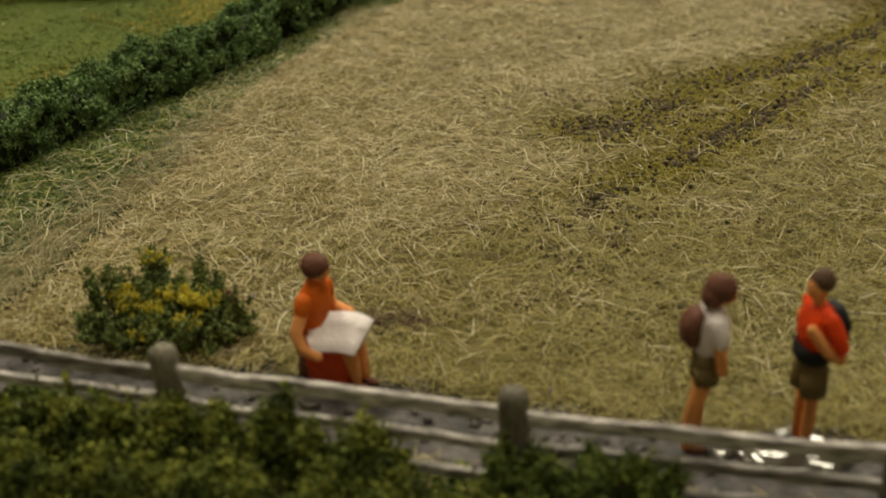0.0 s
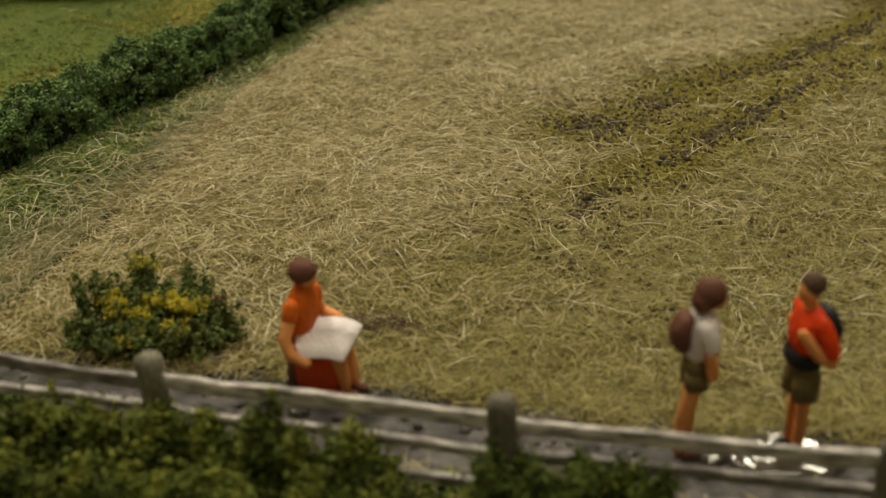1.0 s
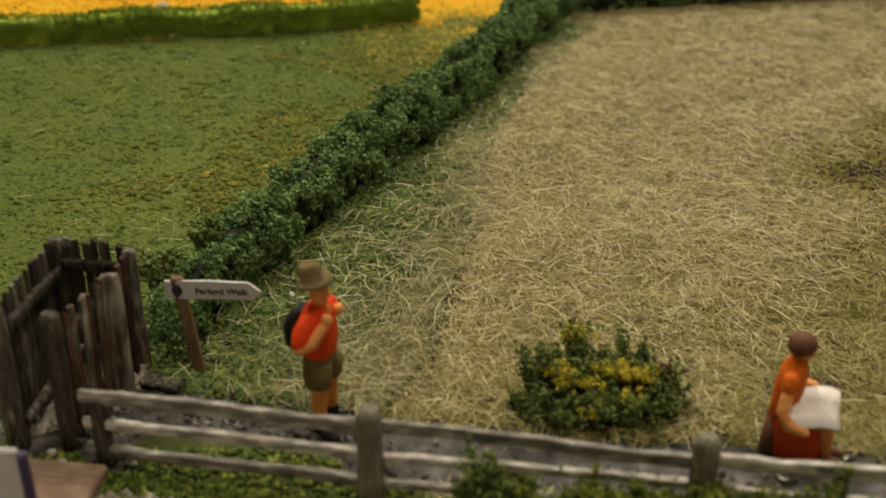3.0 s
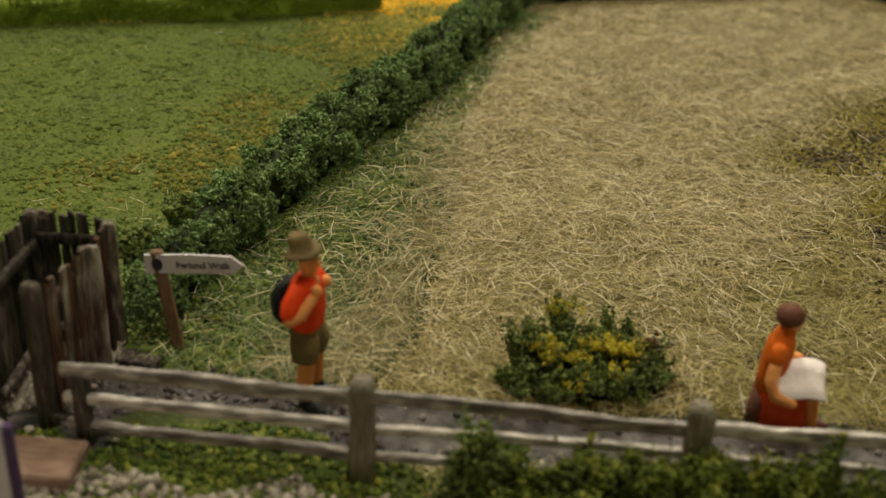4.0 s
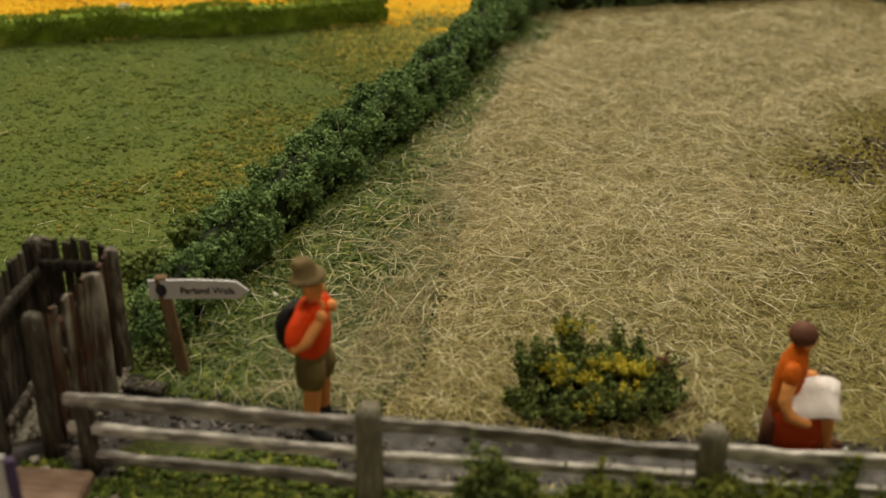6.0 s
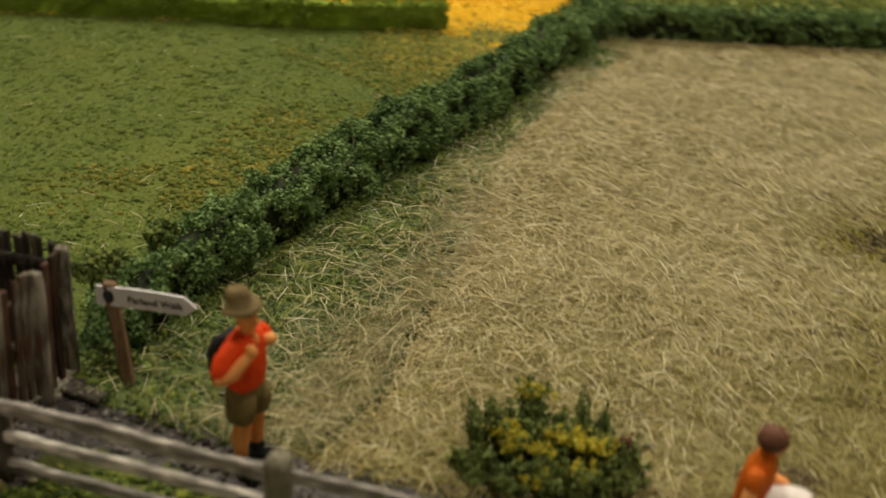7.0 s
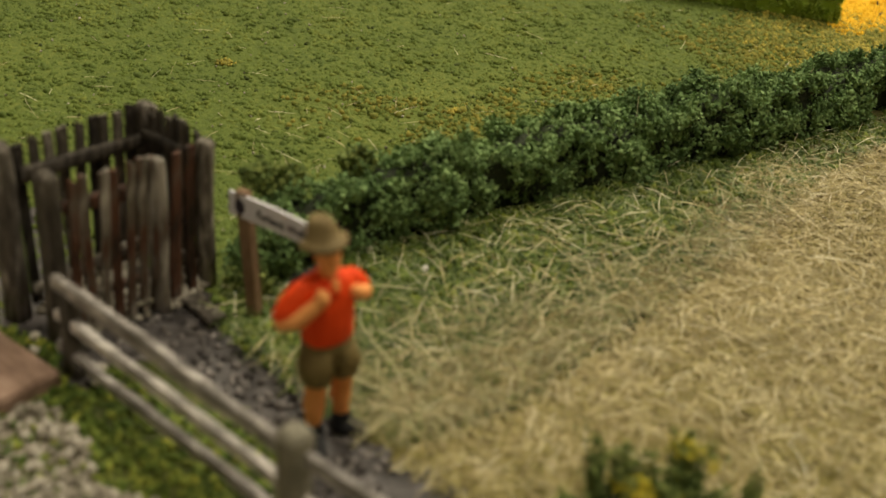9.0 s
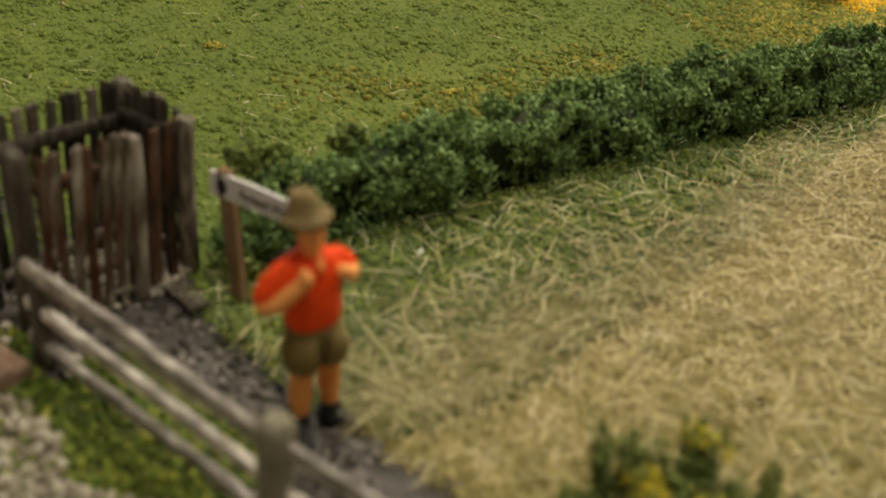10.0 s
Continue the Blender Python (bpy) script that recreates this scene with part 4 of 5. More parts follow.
tagged(part("bent_stick", stick(Vector((-14.3, 17.2, 0.32)), Vector((-15.75, 18.1, 0.2)), 0.05, 0.035, 6, 6, 0.025), M_GATE, smooth=True), "thin dark bent stick running from the fence to the gate", "stick")


def picket(height, wide, seed, thick=0.07):
    """A rough flat pale with a slightly slanted top."""
    bm = bmesh.new()
    rows = [0.0, 0.3 * height, 0.65 * height, height]
    loops = []
    for k, z in enumerate(rows):
        w = wide / 2 * (1 + 0.12 * float(value_noise(1.3 * k, seed, 3)))
        o = 0.03 * float(value_noise(0.9 * k, seed, 4))
        slant = 0.05 * float(value_noise(seed, 0.5, 5)) if k == 3 else 0
        loops.append([bm.verts.new(p) for p in ((-w + o, -thick / 2, z - slant), (w + o, -thick / 2, z + slant), (w + o, thick / 2, z + slant), (-w + o, thick / 2, z - slant))])
    for lo, hi in zip(loops, loops[1:]):
        for s in range(4):
            bm.faces.new((lo[s], lo[(s + 1) % 4], hi[(s + 1) % 4], hi[s]))
    bm.faces.new(loops[-1])
    bm.faces.new(loops[0][::-1])
    return bm


def panel(root, a, b, z0, z1, pales, wide, mat, rails, rail_mat, out=0.0):
    """Pales and rails between two places of the plan."""
    (ax, ay), (bx, by) = a, b
    run, turn = math.hypot(bx - ax, by - ay), math.degrees(math.atan2(by - ay, bx - ax))
    for k in range(pales):
        u = (k + 0.5) / pales
        h = z0 + (z1 - z0) * u + float(rng.normal(0, 0.03))
        place(part("pale", picket(h, wide * float(rng.uniform(0.85, 1.15)), 200 + k + pales), mat, root), ax + (bx - ax) * u, ay + (by - ay) * u, 0.05, turn + float(rng.normal(0, 4)), ry=float(rng.normal(0, 1.2)))
    for k, (za, zb) in enumerate(rails):
        tilt = math.degrees(math.atan2(zb - za, run))
        n = Vector((-(by - ay), bx - ax, 0)).normalized() * out
        place(part("rail", beam(run, 0.14, 0.24 if k == 0 else 0.17, 0.03, 12, 300 + k + pales), rail_mat, root, smooth=True), ax + n.x, ay + n.y, za, turn, ry=-tilt)


def kissing_gate():
    root = thing("kissing_gate", 0, 0, 0, "dark weathered wooden kissing gate with rust-brown pales", "gate")
    for x, y, h, w, d, mat in ((-15.98, 20.66, 2.86, 0.3, 0.3, M_GATE), (-14.54, 20.4, 2.74, 0.27, 0.25, M_GATE), (-14.7, 19.42, 2.76, 0.34, 0.12, M_RUST), (-15.42, 17.92, 2.92, 0.34, 0.3, M_GATE), (-16.4, 18.0, 3.05, 0.36, 0.36, M_GATE), (-15.72, 20.62, 2.78, 0.2, 0.2, M_GATE)):
        place(part("post", post_mesh(h, w, d, mat is M_GATE, seed=int(31 * h)), mat, root, smooth=True), x, y, 0, float(rng.uniform(-12, 12)))
    panel(root, (-16.36, 18.25), (-16.04, 20.5), 2.86, 2.78, 9, 0.15, M_GATE, ((2.48, 2.26), (0.4, 0.4)), M_GATE, -0.12)
    panel(root, (-15.85, 20.64), (-14.62, 20.42), 2.82, 2.74, 7, 0.13, M_GATE, ((2.36, 2.36), (0.4, 0.4)), M_GATE, -0.12)
    panel(root, (-15.3, 18.12), (-14.8, 19.28), 2.66, 2.74, 6, 0.135, M_RUST, ((2.2, 2.2), (0.6, 0.6)), M_RUST, 0.1)
    panel(root, (-14.72, 19.55), (-14.58, 20.28), 2.62, 2.62, 2, 0.16, M_RUST, ((1.2, 1.2),), M_GATE, 0.1)
    slab = bmesh.new()
    bmesh.ops.create_cube(slab, size=1, matrix=Matrix.Translation((-14.1, 19.75, 0.06)) @ Matrix.Rotation(radians(-20), 4, "Z") @ Matrix.Diagonal((0.85, 0.36, 0.1, 1)))
    bmesh.ops.bevel(slab, geom=slab.edges, offset=0.03, segments=1, affect="EDGES")
    part("sill_board", slab, M_GATE, root, "flat grey board at the foot")


kissing_gate()
tagged(part("loose_stick", stick(Vector((-15.15, 18.75, 0.1)), Vector((-14.75, 19.3, 0.22)), 0.06, 0.045, 6, 4, 0.01), M_POST, smooth=True), "pale grey broken stick lying in the gate", "stick")


def signpost():
    root = thing("signpost", -13.4, 20.18, 0, "brown wooden signpost with a white pointed footpath board", "sign")
    bm = bmesh.new()
    lo = [bm.verts.new((x, y, -0.1)) for x, y in ((-0.1, -0.08), (0.13, -0.08), (0.13, 0.09), (-0.1, 0.09))]
    hi = [bm.verts.new((x - 0.27, y + 0.03, 2.2)) for x, y in ((-0.1, -0.08), (0.13, -0.08), (0.13, 0.09), (-0.1, 0.09))]
    for s in range(4):
        bm.faces.new((lo[s], lo[(s + 1) % 4], hi[(s + 1) % 4], hi[s]))
    bm.faces.new(hi)
    bm.faces.new(lo[::-1])
    bmesh.ops.bevel(bm, geom=bm.edges, offset=0.02, segments=1, affect="EDGES")
    part("post", bm, M_SIGNPOST, root)
    run, turn = math.hypot(1.87, 0.22), math.degrees(math.atan2(-0.22, 1.87))
    outline = [(0, 0.0), (0.02, 0.4), (0.9, 0.41), (1.66, 0.37), (run, 0.17), (1.68, 0.0), (0.9, 0.01)]
    bm = bmesh.new()
    front = [bm.verts.new((x, -0.025, z)) for x, z in outline]
    back = [bm.verts.new((x, 0.025, z)) for x, z in outline]
    bm.faces.new(front)
    bm.faces.new(back[::-1])
    for k in range(len(front)):
        j = (k + 1) % len(front)
        bm.faces.new((front[k], back[k], back[j], front[j]))
    bmesh.ops.recalc_face_normals(bm, faces=bm.faces)
    board = place(part("board", bm, M_BOARD, root, "white pointed board with dark lettering"), -0.49, -0.0, 1.74, turn, ry=-2.5)
    bm = bmesh.new()
    bmesh.ops.create_cone(bm, cap_ends=True, segments=20, radius1=0.115, radius2=0.115, depth=0.012, matrix=Matrix.Translation((0.25, -0.034, 0.2)) @ Matrix.Rotation(radians(90), 4, "X") @ Matrix.Diagonal((0.9, 1.15, 1, 1)))
    part("emblem", bm, M_INK, board, "dark oval emblem")
    text = bpy.data.curves.new("lettering", "FONT")
    text.body, text.size, text.extrude, text.align_x = "Farland Walk", 0.19 * S, 0.003 * S, "LEFT"
    text.offset = 0.004 * S
    ghost = new("lettering", text)
    bpy.context.view_layer.update()
    me = bpy.data.meshes.new_from_object(ghost.evaluated_get(bpy.context.evaluated_depsgraph_get()))
    bpy.data.objects.remove(ghost)
    me.materials.clear()
    letters = link_mesh("lettering", me, M_INK, board, "dark printed words")
    letters.matrix_local = pose(S * 0.6, S * -0.031, S * 0.13, 90, 1.0, 0)


signpost()


# ---- model figures, each one moulded piece ----
def tube(bm, pts, radii, mi, sides=10, squash=1.0):
    """A rounded limb through the points."""
    pts = [Vector(p) for p in pts]
    first, last = (pts[1] - pts[0]).normalized(), (pts[-1] - pts[-2]).normalized()
    rows = [(pts[0] - first * radii[0] * 0.8, radii[0] * 0.45), (pts[0] - first * radii[0] * 0.4, radii[0] * 0.85)] + list(zip(pts, radii)) + [(pts[-1] + last * radii[-1] * 0.4, radii[-1] * 0.85), (pts[-1] + last * radii[-1] * 0.8, radii[-1] * 0.45)]
    loops = []
    for k, (c, r) in enumerate(rows):
        d = (rows[min(k + 1, len(rows) - 1)][0] - rows[max(k - 1, 0)][0]).normalized()
        q = d.to_track_quat("Z", "Y").to_matrix()
        loops.append([bm.verts.new(c + q @ Vector((r * math.cos(2 * math.pi * s / sides), squash * r * math.sin(2 * math.pi * s / sides), 0))) for s in range(sides)])
    faces = [bm.faces.new((lo[s], lo[(s + 1) % sides], hi[(s + 1) % sides], hi[s])) for lo, hi in zip(loops, loops[1:]) for s in range(sides)]
    faces += [bm.faces.new(loops[0][::-1]), bm.faces.new(loops[-1])]
    for f in faces:
        f.material_index = mi


def loft(bm, rows, mi, sides=14, power=0.85):
    """A body of oval rings: x, y, z of the middle, half depth, half width."""
    loops = []
    for x, y, z, a, b in rows:
        ring = []
        for s in range(sides):
            c, d = math.cos(2 * math.pi * s / sides), math.sin(2 * math.pi * s / sides)
            ring.append(bm.verts.new((x + a * math.copysign(abs(c) ** power, c), y + b * math.copysign(abs(d) ** power, d), z)))
        loops.append(ring)
    faces = [bm.faces.new((lo[s], lo[(s + 1) % sides], hi[(s + 1) % sides], hi[s])) for lo, hi in zip(loops, loops[1:]) for s in range(sides)]
    faces += [bm.faces.new(loops[0][::-1]), bm.faces.new(loops[-1])]
    for f in faces:
        f.material_index = mi


def ball(bm, c, r, mi, tilt=0.0):
    made = bmesh.ops.create_icosphere(bm, subdivisions=2, radius=1, matrix=Matrix.Translation(c) @ Matrix.Rotation(radians(tilt), 4, "Y") @ Matrix.Diagonal((*r, 1)))
    for f in {f for v in made["verts"] for f in v.link_faces}:
        f.material_index = mi


def figure(bm, mats, x, y, turn, label, slim=1.0, tall=1.0):
    for v in bm.verts:
        v.co.x += 0.012 * float(value_noise(9 * v.co.z, 9 * v.co.y, 90))
        v.co.y += 0.012 * float(value_noise(9 * v.co.z, 9 * v.co.x, 91))
    ob = part("figurine", bm, mats, None, label, smooth=True)
    ob.matrix_world = pose(S * x, S * y, 0, 0, 0, turn) @ Matrix.Diagonal((slim, slim, tall, 1))
    tagged(ob, category="figurine", group="model hikers")


def hiker_with_hat():
    bm = bmesh.new()
    skin, shirt, short, boot, pack, hat = range(6)
    for s, fx, fy, toe in ((-1, 0.06, -0.17, -20), (1, 0.04, 0.33, 38)):
        way = Vector((math.cos(radians(toe)), math.sin(radians(toe)), 0))
        foot = Vector((fx, fy, 0))
        tube(bm, (foot - 0.1 * way + Vector((0, 0, 0.12)), foot + 0.14 * way + Vector((0, 0, 0.11)), foot + 0.36 * way + Vector((0, 0, 0.09))), (0.14, 0.15, 0.11), boot)
        tube(bm, (foot + Vector((-0.02, 0, 0.14)), foot + Vector((-0.03, 0, 0.34))), (0.15, 0.14), boot)
        tube(bm, (foot + Vector((-0.03, 0, 0.38)), foot + Vector((-0.06, -0.01 * s, 0.66)), foot + Vector((-0.03, -0.02 * s, 0.95)), foot + Vector((-0.03, -0.04 * s, 1.3))), (0.125, 0.17, 0.165, 0.18), skin)
        mid = 0.5 * (fy + 0.08 + 0.21 * s)
        loft(bm, [(0.0, fy - 0.03 * s, 1.12, 0.25, 0.225), (0.0, fy - 0.03 * s, 1.17, 0.26, 0.235), (0.0, mid, 1.34, 0.28, 0.25), (-0.01, 0.05 + 0.15 * s, 1.66, 0.28, 0.25)], short)
    loft(bm, [(-0.01, 0.06, 1.42, 0.28, 0.4), (-0.02, 0.04, 1.66, 0.29, 0.4), (-0.02, 0.03, 1.88, 0.28, 0.37)], short)
    loft(bm, [(-0.02, 0.03, 1.76, 0.28, 0.36), (-0.01, 0.02, 1.86, 0.3, 0.4), (0.0, 0.0, 2.1, 0.31, 0.41), (0.01, -0.02, 2.36, 0.3, 0.42), (0.0, -0.03, 2.58, 0.27, 0.44), (0.0, -0.04, 2.75, 0.22, 0.4), (0.0, -0.04, 2.85, 0.14, 0.2)], shirt)
    # sleeves and bent forearms, the fists before the chest
    tube(bm, ((0.0, -0.4, 2.66), (-0.05, -0.58, 2.48), (-0.06, -0.68, 2.32)), (0.17, 0.18, 0.165), shirt)
    tube(bm, ((-0.04, -0.72, 2.24), (0.14, -0.58, 2.32), (0.3, -0.34, 2.6)), (0.13, 0.125, 0.105), skin)
    ball(bm, (0.33, -0.31, 2.69), (0.115, 0.11, 0.13), skin)
    tube(bm, ((0.0, 0.33, 2.64), (-0.02, 0.47, 2.54), (-0.01, 0.56, 2.45)), (0.16, 0.165, 0.15), shirt)
    tube(bm, ((0.04, 0.58, 2.4), (0.16, 0.5, 2.44), (0.22, 0.36, 2.52)), (0.12, 0.115, 0.1), skin)
    ball(bm, (0.24, 0.31, 2.56), (0.105, 0.1, 0.11), skin)
    # neck, open collar and head
    tube(bm, ((0.02, -0.05, 2.74), (0.05, -0.06, 2.98)), (0.13, 0.125), skin)
    ball(bm, (0.2, -0.03, 2.72), (0.09, 0.075, 0.13), skin)
    for s in (-1, 1):
        tube(bm, ((0.02, -0.05 + 0.16 * s, 2.84), (0.17, -0.04 + 0.12 * s, 2.78), (0.26, -0.03 + 0.04 * s, 2.64)), (0.05, 0.055, 0.04), shirt)
    ball(bm, (0.07, -0.07, 3.13), (0.2, 0.18, 0.25), skin)
    ball(bm, (0.27, -0.06, 3.1), (0.05, 0.04, 0.055), skin)
    ball(bm, (0.16, -0.07, 2.97), (0.1, 0.1, 0.08), skin)
    crown = bmesh.new()
    loft(crown, [(0.0, 0, -0.03, 0.34, 0.32), (0, 0, -0.06, 0.43, 0.41), (0, 0, -0.02, 0.45, 0.43), (0, 0, 0.03, 0.36, 0.35), (-0.01, 0, 0.07, 0.285, 0.275), (-0.02, 0, 0.2, 0.27, 0.255), (-0.03, 0, 0.3, 0.23, 0.2), (-0.03, 0, 0.34, 0.17, 0.12), (-0.03, 0, 0.31, 0.1, 0.05)], hat, 20, 1.0)
    for v in crown.verts:
        if abs(v.co.y) > 0.3 and v.co.z < 0.06:
            v.co.z += 0.45 * (abs(v.co.y) - 0.3)
    bmesh.ops.transform(crown, matrix=Matrix.Translation((-0.02, -0.09, 3.31)) @ Matrix.Rotation(radians(-13), 4, "Y") @ Matrix.Rotation(radians(4), 4, "X") @ Matrix.Diagonal((0.8, 0.8, 1.05, 1)), verts=crown.verts)
    spare = bpy.data.meshes.new("spare")
    crown.to_mesh(spare)
    crown.free()
    bm.from_mesh(spare)
    bpy.data.meshes.remove(spare)
    loft(bm, [(-0.38, -0.02, 1.86, 0.13, 0.28), (-0.44, -0.02, 1.98, 0.2, 0.33), (-0.46, -0.03, 2.3, 0.22, 0.34), (-0.39, -0.04, 2.54, 0.18, 0.31), (-0.34, -0.04, 2.67, 0.09, 0.2)], pack)
    figure(bm, [M_SKIN, M_RED, M_KHAKI, M_BLACK, M_BLACK, M_HAT], -10.83, 18.25, -24, "painted model hiker in red shirt, khaki shorts and hat", 0.95)


def hiker_white_top():
    bm = bmesh.new()
    skin, top, short, hair, pack = range(5)
    for s in (-1, 1):
        o = 0.10 * s
        ball(bm, (0.05 + o, 0.12 * s, 0.08), (0.2, 0.09, 0.09), pack)
        tube(bm, ((-0.1 + o, 0.12 * s, 0.18), (-0.1 + 0.8 * o, 0.12 * s, 0.7), (0.0, 0.12 * s, 1.6)), (0.085, 0.12, 0.155), skin)
        loft(bm, [(0.0, 0.13 * s, 1.42, 0.19, 0.155), (0.01, 0.11 * s, 1.72, 0.21, 0.18)], short)
        tube(bm, ((0.06, 0.27 * s, 2.62), (0.1, 0.32 * s, 2.4), (0.12, 0.33 * s, 2.28)), (0.13, 0.14, 0.13), top)
        tube(bm, ((0.12, 0.32 * s, 2.26), (0.14, 0.34 * s, 2.0), (0.2, 0.28 * s, 1.7)), (0.105, 0.105, 0.09), skin)
    loft(bm, [(0.0, 0, 1.6, 0.21, 0.26), (0.01, 0, 1.98, 0.2, 0.25)], short)
    loft(bm, [(0.01, 0, 1.94, 0.2, 0.245), (0.05, 0, 2.25, 0.24, 0.27), (0.08, 0, 2.5, 0.24, 0.29), (0.07, 0, 2.68, 0.17, 0.26), (0.07, 0, 2.76, 0.1, 0.12)], top)
    tube(bm, ((0.08, 0, 2.66), (0.13, 0, 2.86)), (0.1, 0.1), skin)
    ball(bm, (0.24, 0, 2.98), (0.16, 0.15, 0.21), skin)
    ball(bm, (0.14, 0, 3.06), (0.25, 0.24, 0.26), hair, 20)
    ball(bm, (0.02, 0, 2.93), (0.17, 0.22, 0.22), hair)
    loft(bm, [(-0.24, 0, 2.1, 0.1, 0.18), (-0.28, 0, 2.2, 0.15, 0.23), (-0.28, 0, 2.46, 0.165, 0.24), (-0.22, 0, 2.66, 0.12, 0.2), (-0.18, 0, 2.72, 0.05, 0.12)], pack)
    figure(bm, [M_SKIN, M_WHITE, M_KHAKI, M_BROWN, M_BROWN], 4.0, 15.55, 8, "painted model hiker with brown hair, white top and rucksack")


def hiker_bareheaded():
    bm = bmesh.new()
    skin, shirt, short, hair, pack = range(5)
    for s in (-1, 1):
        ball(bm, (0.1, 0.14 * s, 0.08), (0.22, 0.1, 0.09), pack)
        tube(bm, ((0, 0.14 * s, 0.18), (-0.02, 0.15 * s, 0.65), (0.0, 0.15 * s, 1.35)), (0.1, 0.125, 0.155), skin)
        loft(bm, [(0.01, 0.17 * s, 1.15, 0.23, 0.19), (0, 0.13 * s, 1.62, 0.24, 0.22)], short)
        tube(bm, ((-0.02, 0.33 * s, 2.6), (-0.14, 0.44 * s, 2.32), (-0.2, 0.46 * s, 2.12)), (0.15, 0.155, 0.145), shirt)
        tube(bm, ((-0.24, 0.45 * s, 1.95), (0.0, 0.41 * s, 2.1), (0.215 + 0.055 * s, 0.27 * s, 2.45)), (0.12, 0.11, 0.095), skin)
    loft(bm, [(0, 0, 1.5, 0.24, 0.32), (0, 0, 1.8, 0.24, 0.31)], short)
    loft(bm, [(0.03, 0, 1.75, 0.27, 0.33), (0.05, 0, 1.85, 0.3, 0.35), (0.04, 0, 2.04, 0.28, 0.35)], pack)
    loft(bm, [(0.02, 0, 2.0, 0.25, 0.33), (0.03, 0, 2.25, 0.28, 0.35), (0.02, 0, 2.52, 0.26, 0.37), (0, 0, 2.68, 0.18, 0.32), (0, 0, 2.76, 0.11, 0.15)], shirt)
    tube(bm, ((0.02, 0, 2.68), (0.05, 0, 2.88)), (0.11, 0.11), skin)
    ball(bm, (0.09, 0, 3.03), (0.19, 0.17, 0.24), skin)
    ball(bm, (0.02, 0, 3.14), (0.225, 0.205, 0.21), hair)
    loft(bm, [(-0.32, 0, 1.9, 0.12, 0.22), (-0.37, 0, 2.05, 0.18, 0.29), (-0.38, 0, 2.4, 0.19, 0.3), (-0.32, 0, 2.65, 0.12, 0.22)], pack)
    figure(bm, [M_SKIN, M_RED, M_KHAKI, M_HAIR, M_BLACK], 5.68, 15.68, 198, "painted model hiker in red shirt carrying a black rucksack", 0.9)


def seated_reader():
    bm = bmesh.new()
    skin, top, skirt, hair, seat, paper = range(6)
    loft(bm, [(-0.25, 0.02, 0.0, 0.2, 0.28), (-0.25, 0.02, 0.3, 0.2, 0.28), (-0.22, 0, 0.72, 0.2, 0.27)], seat, 12, 0.6)
    loft(bm, [(0.2, 0, 0.05, 0.44, 0.36), (0.18, 0, 0.5, 0.45, 0.36), (0.12, 0, 0.82, 0.44, 0.34), (0.06, 0, 0.98, 0.34, 0.3)], skirt, 14, 0.6)
    loft(bm, [(-0.14, 0, 0.85, 0.25, 0.29), (-0.14, 0, 1.2, 0.24, 0.28), (-0.1, 0, 1.6, 0.27, 0.32), (-0.08, 0, 1.88, 0.25, 0.35), (-0.06, 0, 2.04, 0.2, 0.27), (-0.03, 0, 2.2, 0.16, 0.18), (-0.01, 0, 2.3, 0.13, 0.14)], top)
    for s in (-1, 1):
        tube(bm, ((-0.08, 0.32 * s, 1.94), (-0.09, 0.39 * s, 1.72)), (0.15, 0.145), top)
        tube(bm, ((-0.09, 0.4 * s, 1.7), (-0.13, 0.56 * s, 1.36), (0.0, 0.6 * s, 1.16 + 0.1 * s), (0.3, (0.5 if s > 0 else 0.58) * s, 1.14 + 0.16 * s)), (0.12, 0.115, 0.11, 0.095), skin)
        tube(bm, ((0.6, 0.14 * s + 0.06, 0.9), (0.68, 0.13 * s + 0.06, 0.5), (0.72, 0.12 * s + 0.06, 0.18)), (0.15, 0.125, 0.095), skin)
        ball(bm, (0.83, 0.12 * s + 0.06, 0.08), (0.2, 0.09, 0.09), hair)
    tube(bm, ((-0.06, 0, 2.08), (-0.02, 0, 2.26)), (0.1, 0.1), skin)
    ball(bm, (0.05, 0, 2.44), (0.19, 0.17, 0.23), skin)
    ball(bm, (-0.02, 0, 2.52), (0.265, 0.25, 0.25), hair)
    near_a, near_b, far_a, far_b = (Vector(c) for c in ((0.18, -0.6, 1.06), (0.86, -0.32, 1.02), (-0.04, -0.06, 1.46), (0.78, 0.5, 1.34)))
    rows = []
    for k in range(9):
        u = k / 8
        row = []
        for e in (0.025, -0.025):
            for w in (0, 1 / 3, 2 / 3, 1):
                c = (near_a.lerp(near_b, u)).lerp(far_a.lerp(far_b, u), w)
                c.x -= 0.14 * (1 - u) * math.sin(math.pi * w)
                c.z += 0.09 * math.sin(math.pi * u) * (0.5 + 0.5 * w) - 0.05 * math.sin(math.pi * w) - 0.16 * max(0.0, u - 0.8) * w * 5 * 0.6 + e
                row.append(bm.verts.new(c))
        rows.append(row)
    made = []
    for lo, hi in zip(rows, rows[1:]):
        for j in range(3):
            made += [bm.faces.new((lo[j], hi[j], hi[j + 1], lo[j + 1])), bm.faces.new((lo[4 + j], lo[5 + j], hi[5 + j], hi[4 + j]))]
        made += [bm.faces.new((lo[0], lo[4], hi[4], hi[0])), bm.faces.new((lo[3], hi[3], hi[7], lo[7]))]
    for r in (rows[0], rows[-1]):
        made += [bm.faces.new((r[j], r[j + 1], r[5 + j], r[4 + j])) for j in range(3)]
    for f in made:
        f.material_index = paper
    bmesh.ops.recalc_face_normals(bm, faces=bm.faces)
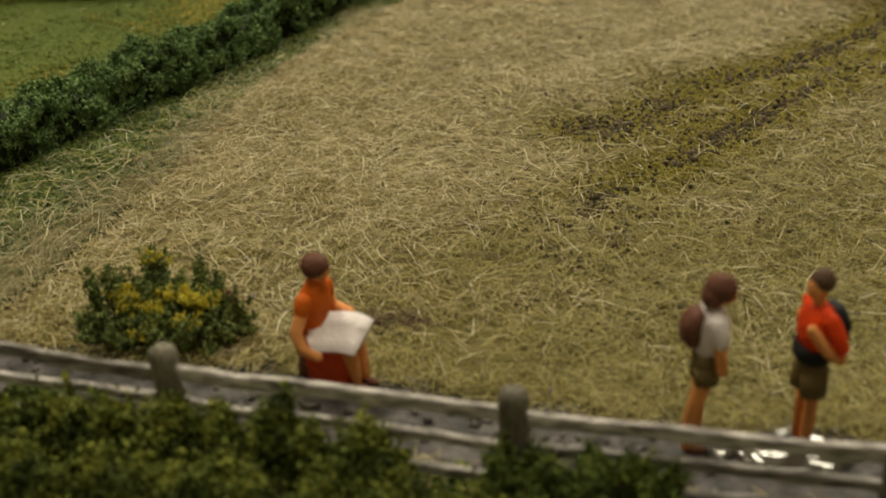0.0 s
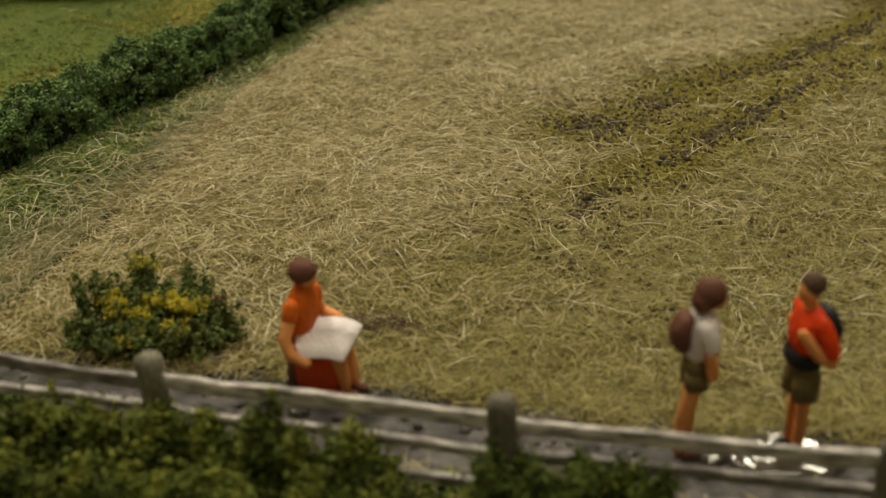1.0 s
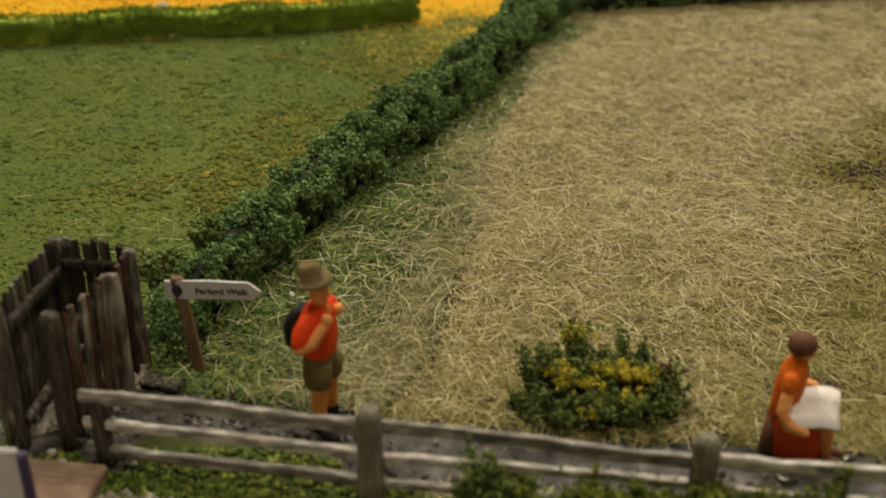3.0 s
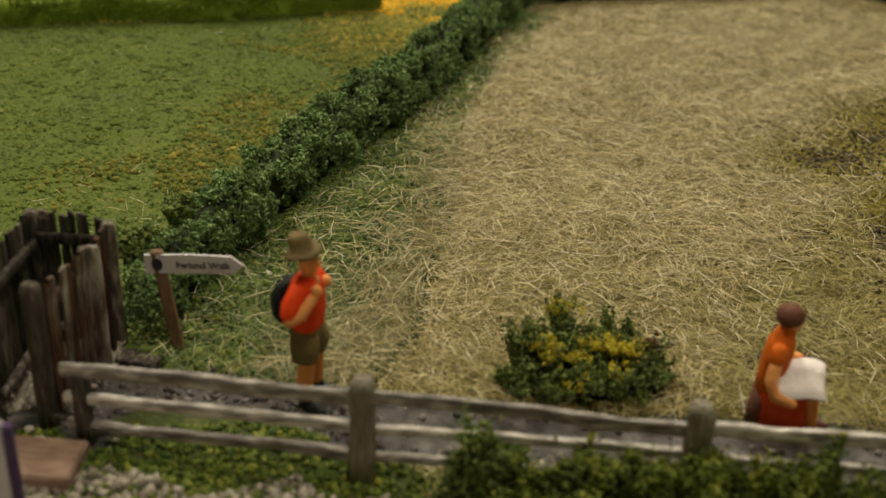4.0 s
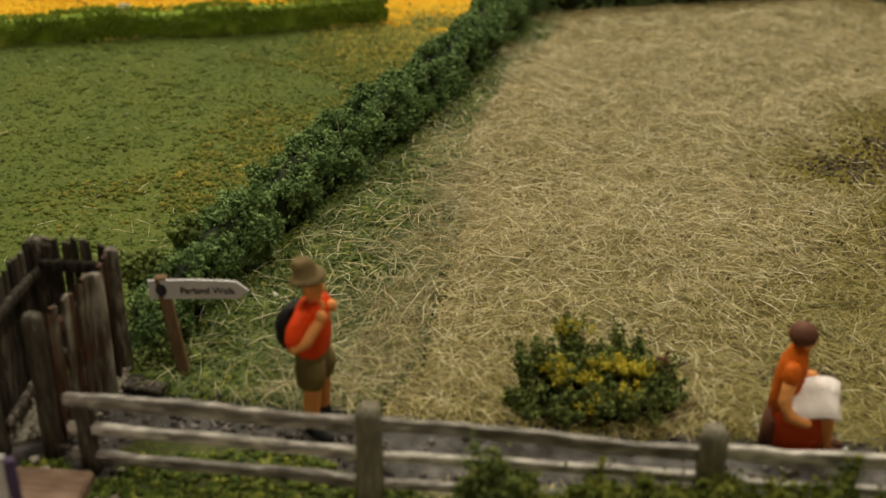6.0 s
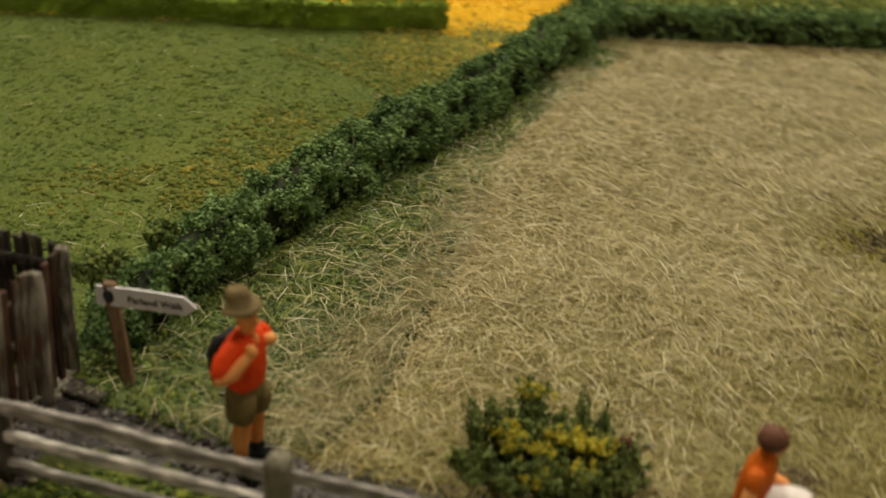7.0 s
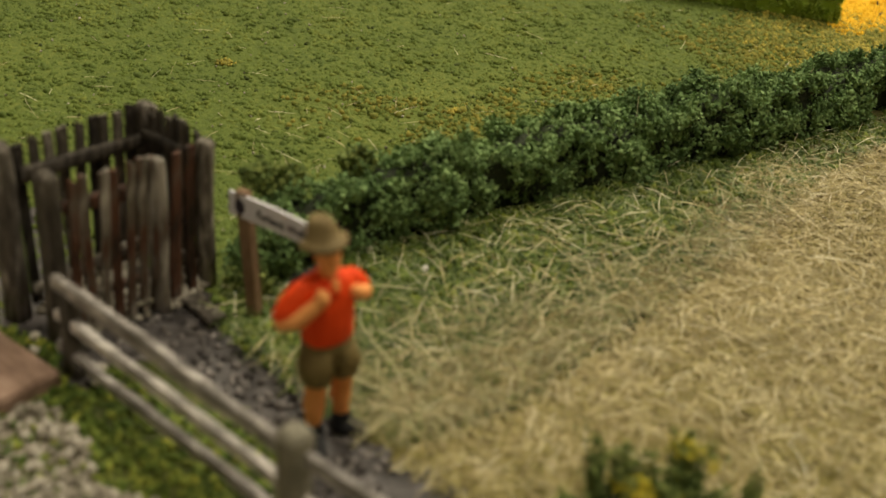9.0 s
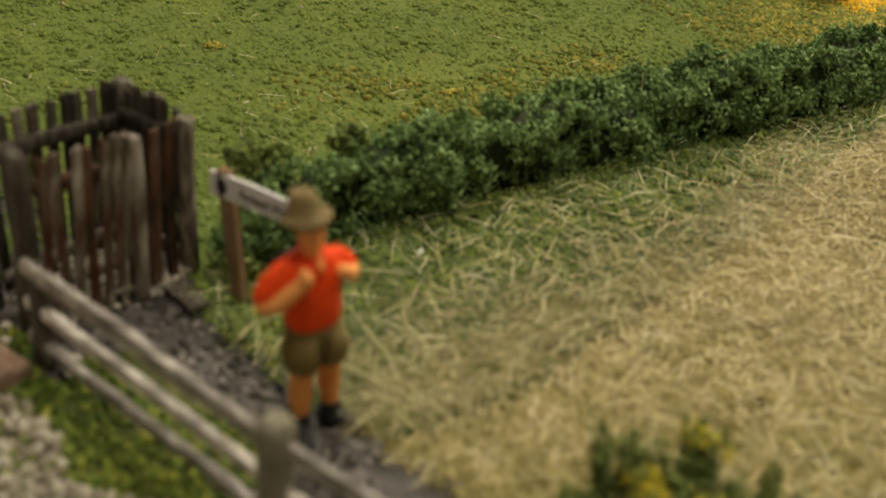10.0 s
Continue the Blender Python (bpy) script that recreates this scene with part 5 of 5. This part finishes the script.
    figure(bm, [M_SKIN, M_ORANGE, M_DARKRED, M_BROWN, M_BROWN, M_WHITE], -2.37, 17.36, -24, "painted seated model figure in orange reading a white map", 1.0, 0.93)


hiker_with_hat()
hiker_white_top()
hiker_bareheaded()
seated_reader()


# ---- small things ----
def puddle(x, y, rx, ry, turn, seed, label):
    bm = bmesh.new()
    ring, n = [], 40
    for k in range(n):
        a = 2 * math.pi * k / n
        r = 1 + 0.28 * float(value_noise(1.3 * math.cos(a) + seed, 1.3 * math.sin(a), 80)) + 0.1 * float(value_noise(4 * math.cos(a), 4 * math.sin(a) + seed, 81))
        ring.append(Vector((rx * r * math.cos(a), ry * r * math.sin(a), 0)))
    rings = [[bm.verts.new(p * k + Vector((0, 0, h))) for p in ring] for k, h in ((1.0, -0.08), (0.96, 0.012), (0.86, 0.03), (0.6, 0.045), (0.3, 0.052))]
    for lo, hi in zip(rings, rings[1:]):
        for k in range(n):
            j = (k + 1) % n
            bm.faces.new((lo[k], lo[j], hi[j], hi[k]))
    bm.faces.new(rings[-1])
    ob = part("puddle", bm, M_WATER, None, label, smooth=True)
    ob.matrix_world = pose(S * x, S * y, 0, 0, 0, turn)
    tagged(ob, category="puddle", group="puddles on the path")


puddle(5.6, 15.62, 0.95, 0.62, -8, 1, "glossy resin puddle on the muddy path round the hikers")
puddle(5.5, 16.02, 0.34, 0.13, 5, 5, "bright wet patch at the boots of the hiker")
puddle(4.94, 15.3, 0.16, 0.3, 10, 6, "narrow wet rim of the puddle on the path")
puddle(6.0, 15.16, 0.36, 0.2, -10, 7, "bright wet patch at the edge of the puddle")
puddle(6.35, 16.06, 0.14, 0.08, 0, 8, "tiny wet spot beside the hiker")
puddle(4.36, 15.42, 0.24, 0.13, 5, 2, "small glossy puddle on the muddy path")
puddle(-1.28, 17.05, 0.16, 0.07, 20, 3, "small glossy puddle at the seated figure")
puddle(-2.56, 16.58, 0.2, 0.1, -10, 4, "small glossy puddle on the path behind the fence")


def plank_step():
    bm = bmesh.new()
    bmesh.ops.create_cube(bm, size=1, matrix=Matrix.Diagonal((2.4, 1.05, 0.32, 1)))
    bmesh.ops.bevel(bm, geom=bm.edges, offset=0.035, segments=2, affect="EDGES")
    ob = part("wooden_step", bm, M_PLANK, None, "pinkish brown wooden block lying before the gate")
    ob.matrix_world = pose(S * -15.85, S * 16.72, S * 0.13, 0, 0, -9)
    tagged(ob, category="step")
    root = thing("white_panel", -15.85, 15.45, 0, "small upright white panel with a dark purple edge", "panel", turn=-6)
    for name, mat, size, at in (("face", M_BOARD, (1.1, 0.1, 2.0), (-0.12, 0, 1.0)), ("edge", M_PURPLE, (0.14, 0.16, 1.95), (0.5, -0.02, 0.97))):
        bm = bmesh.new()
        bmesh.ops.create_cube(bm, size=1, matrix=Matrix.Translation(at) @ Matrix.Diagonal((*size, 1)))
        bmesh.ops.bevel(bm, geom=bm.edges, offset=0.03, segments=2, affect="EDGES")
        part(name, bm, mat, root, "dark purple rounded edge" if name == "edge" else "")


plank_step()


def stone(x, y, size, mat, label):
    bm = bmesh.new()
    bmesh.ops.create_icosphere(bm, subdivisions=2, radius=1)
    for v in bm.verts:
        v.co *= 1 + 0.3 * float(value_noise(2 * v.co.x + x, 2 * v.co.y + 2 * v.co.z + y, 95))
        v.co = Vector((v.co.x * size, v.co.y * size * 0.8, v.co.z * size * 0.6))
    ob = part("stone", bm, mat, None, label)
    ob.matrix_world = pose(S * x, S * y, S * size * 0.35, 0, 0, float(rng.uniform(0, 360)))
    tagged(ob, category="stone", group="loose stones")


stone(-11.75, 22.95, 0.1, M_WHITE, "small white stone in the grass by the hedge")
stone(-17.8, 42.7, 0.3, M_STONE, "pale stone in the yellow field")
for x, y, s in ((-15.5, 17.45, 0.17), (-15.75, 17.7, 0.2), (-15.9, 17.35, 0.14), (-15.3, 18.6, 0.16), (-15.0, 18.2, 0.15), (-15.4, 19.4, 0.2), (-15.1, 19.9, 0.18), (-14.9, 20.1, 0.16), (-15.6, 19.0, 0.17), (-14.4, 17.7, 0.16), (-14.2, 17.35, 0.12)):
    stone(x, y, 0.5 * s, M_STONE, "pale grey stone at the foot of the gate")
patch_x, patch_y = rng.normal(-1.35, 0.28, 160), rng.normal(19.25, 0.1, 160)
crumble("bare_patch", "small patch of dark bare earth in the hay", (patch_x, patch_y), M_CRUMB_BROWN, (0.04, 0.1))
crumble("bare_earth", "dark earth crumbs on the bare patch beside the reader", (rng.normal(-1.4, 0.42, 700), rng.normal(19.2, 0.13, 700)), M_CRUMB_BROWN, (0.03, 0.09))
twigs = scatter(60, -1.9, -0.8, 19.0, 19.5, lambda x, y: x < 9)
lay("dark_twigs", "thin dark twigs on the bare patch", twigs, 0.06, M_TWIG, (0.3, 0.8), (0.02, 0.03), 0.12)
for k, (x, y) in enumerate(((-14.2, 22.3), (-14.6, 22.0), (-13.6, 23.6))):
    pts = blob_points(220, np.array((0.3, 0.26, 0.4)), 0.4, 130 + k) + (0, 0, 1.15)
    v, f = joined(crumbs(pts, rng.uniform(0.05, 0.09, len(pts))), flakes(pts, 0.1))
    root = thing("hedge_shoot", x, y, 0, "dark leafy shoot sticking out of the hedge top", "plant", "hedge shoots")
    raw("foliage", v, f, M_GORSE, root)
    part("stem", stick(Vector((0, 0, 0)), Vector((0, 0, 1.4)), 0.05, 0.03, 5), M_TWIG, root)
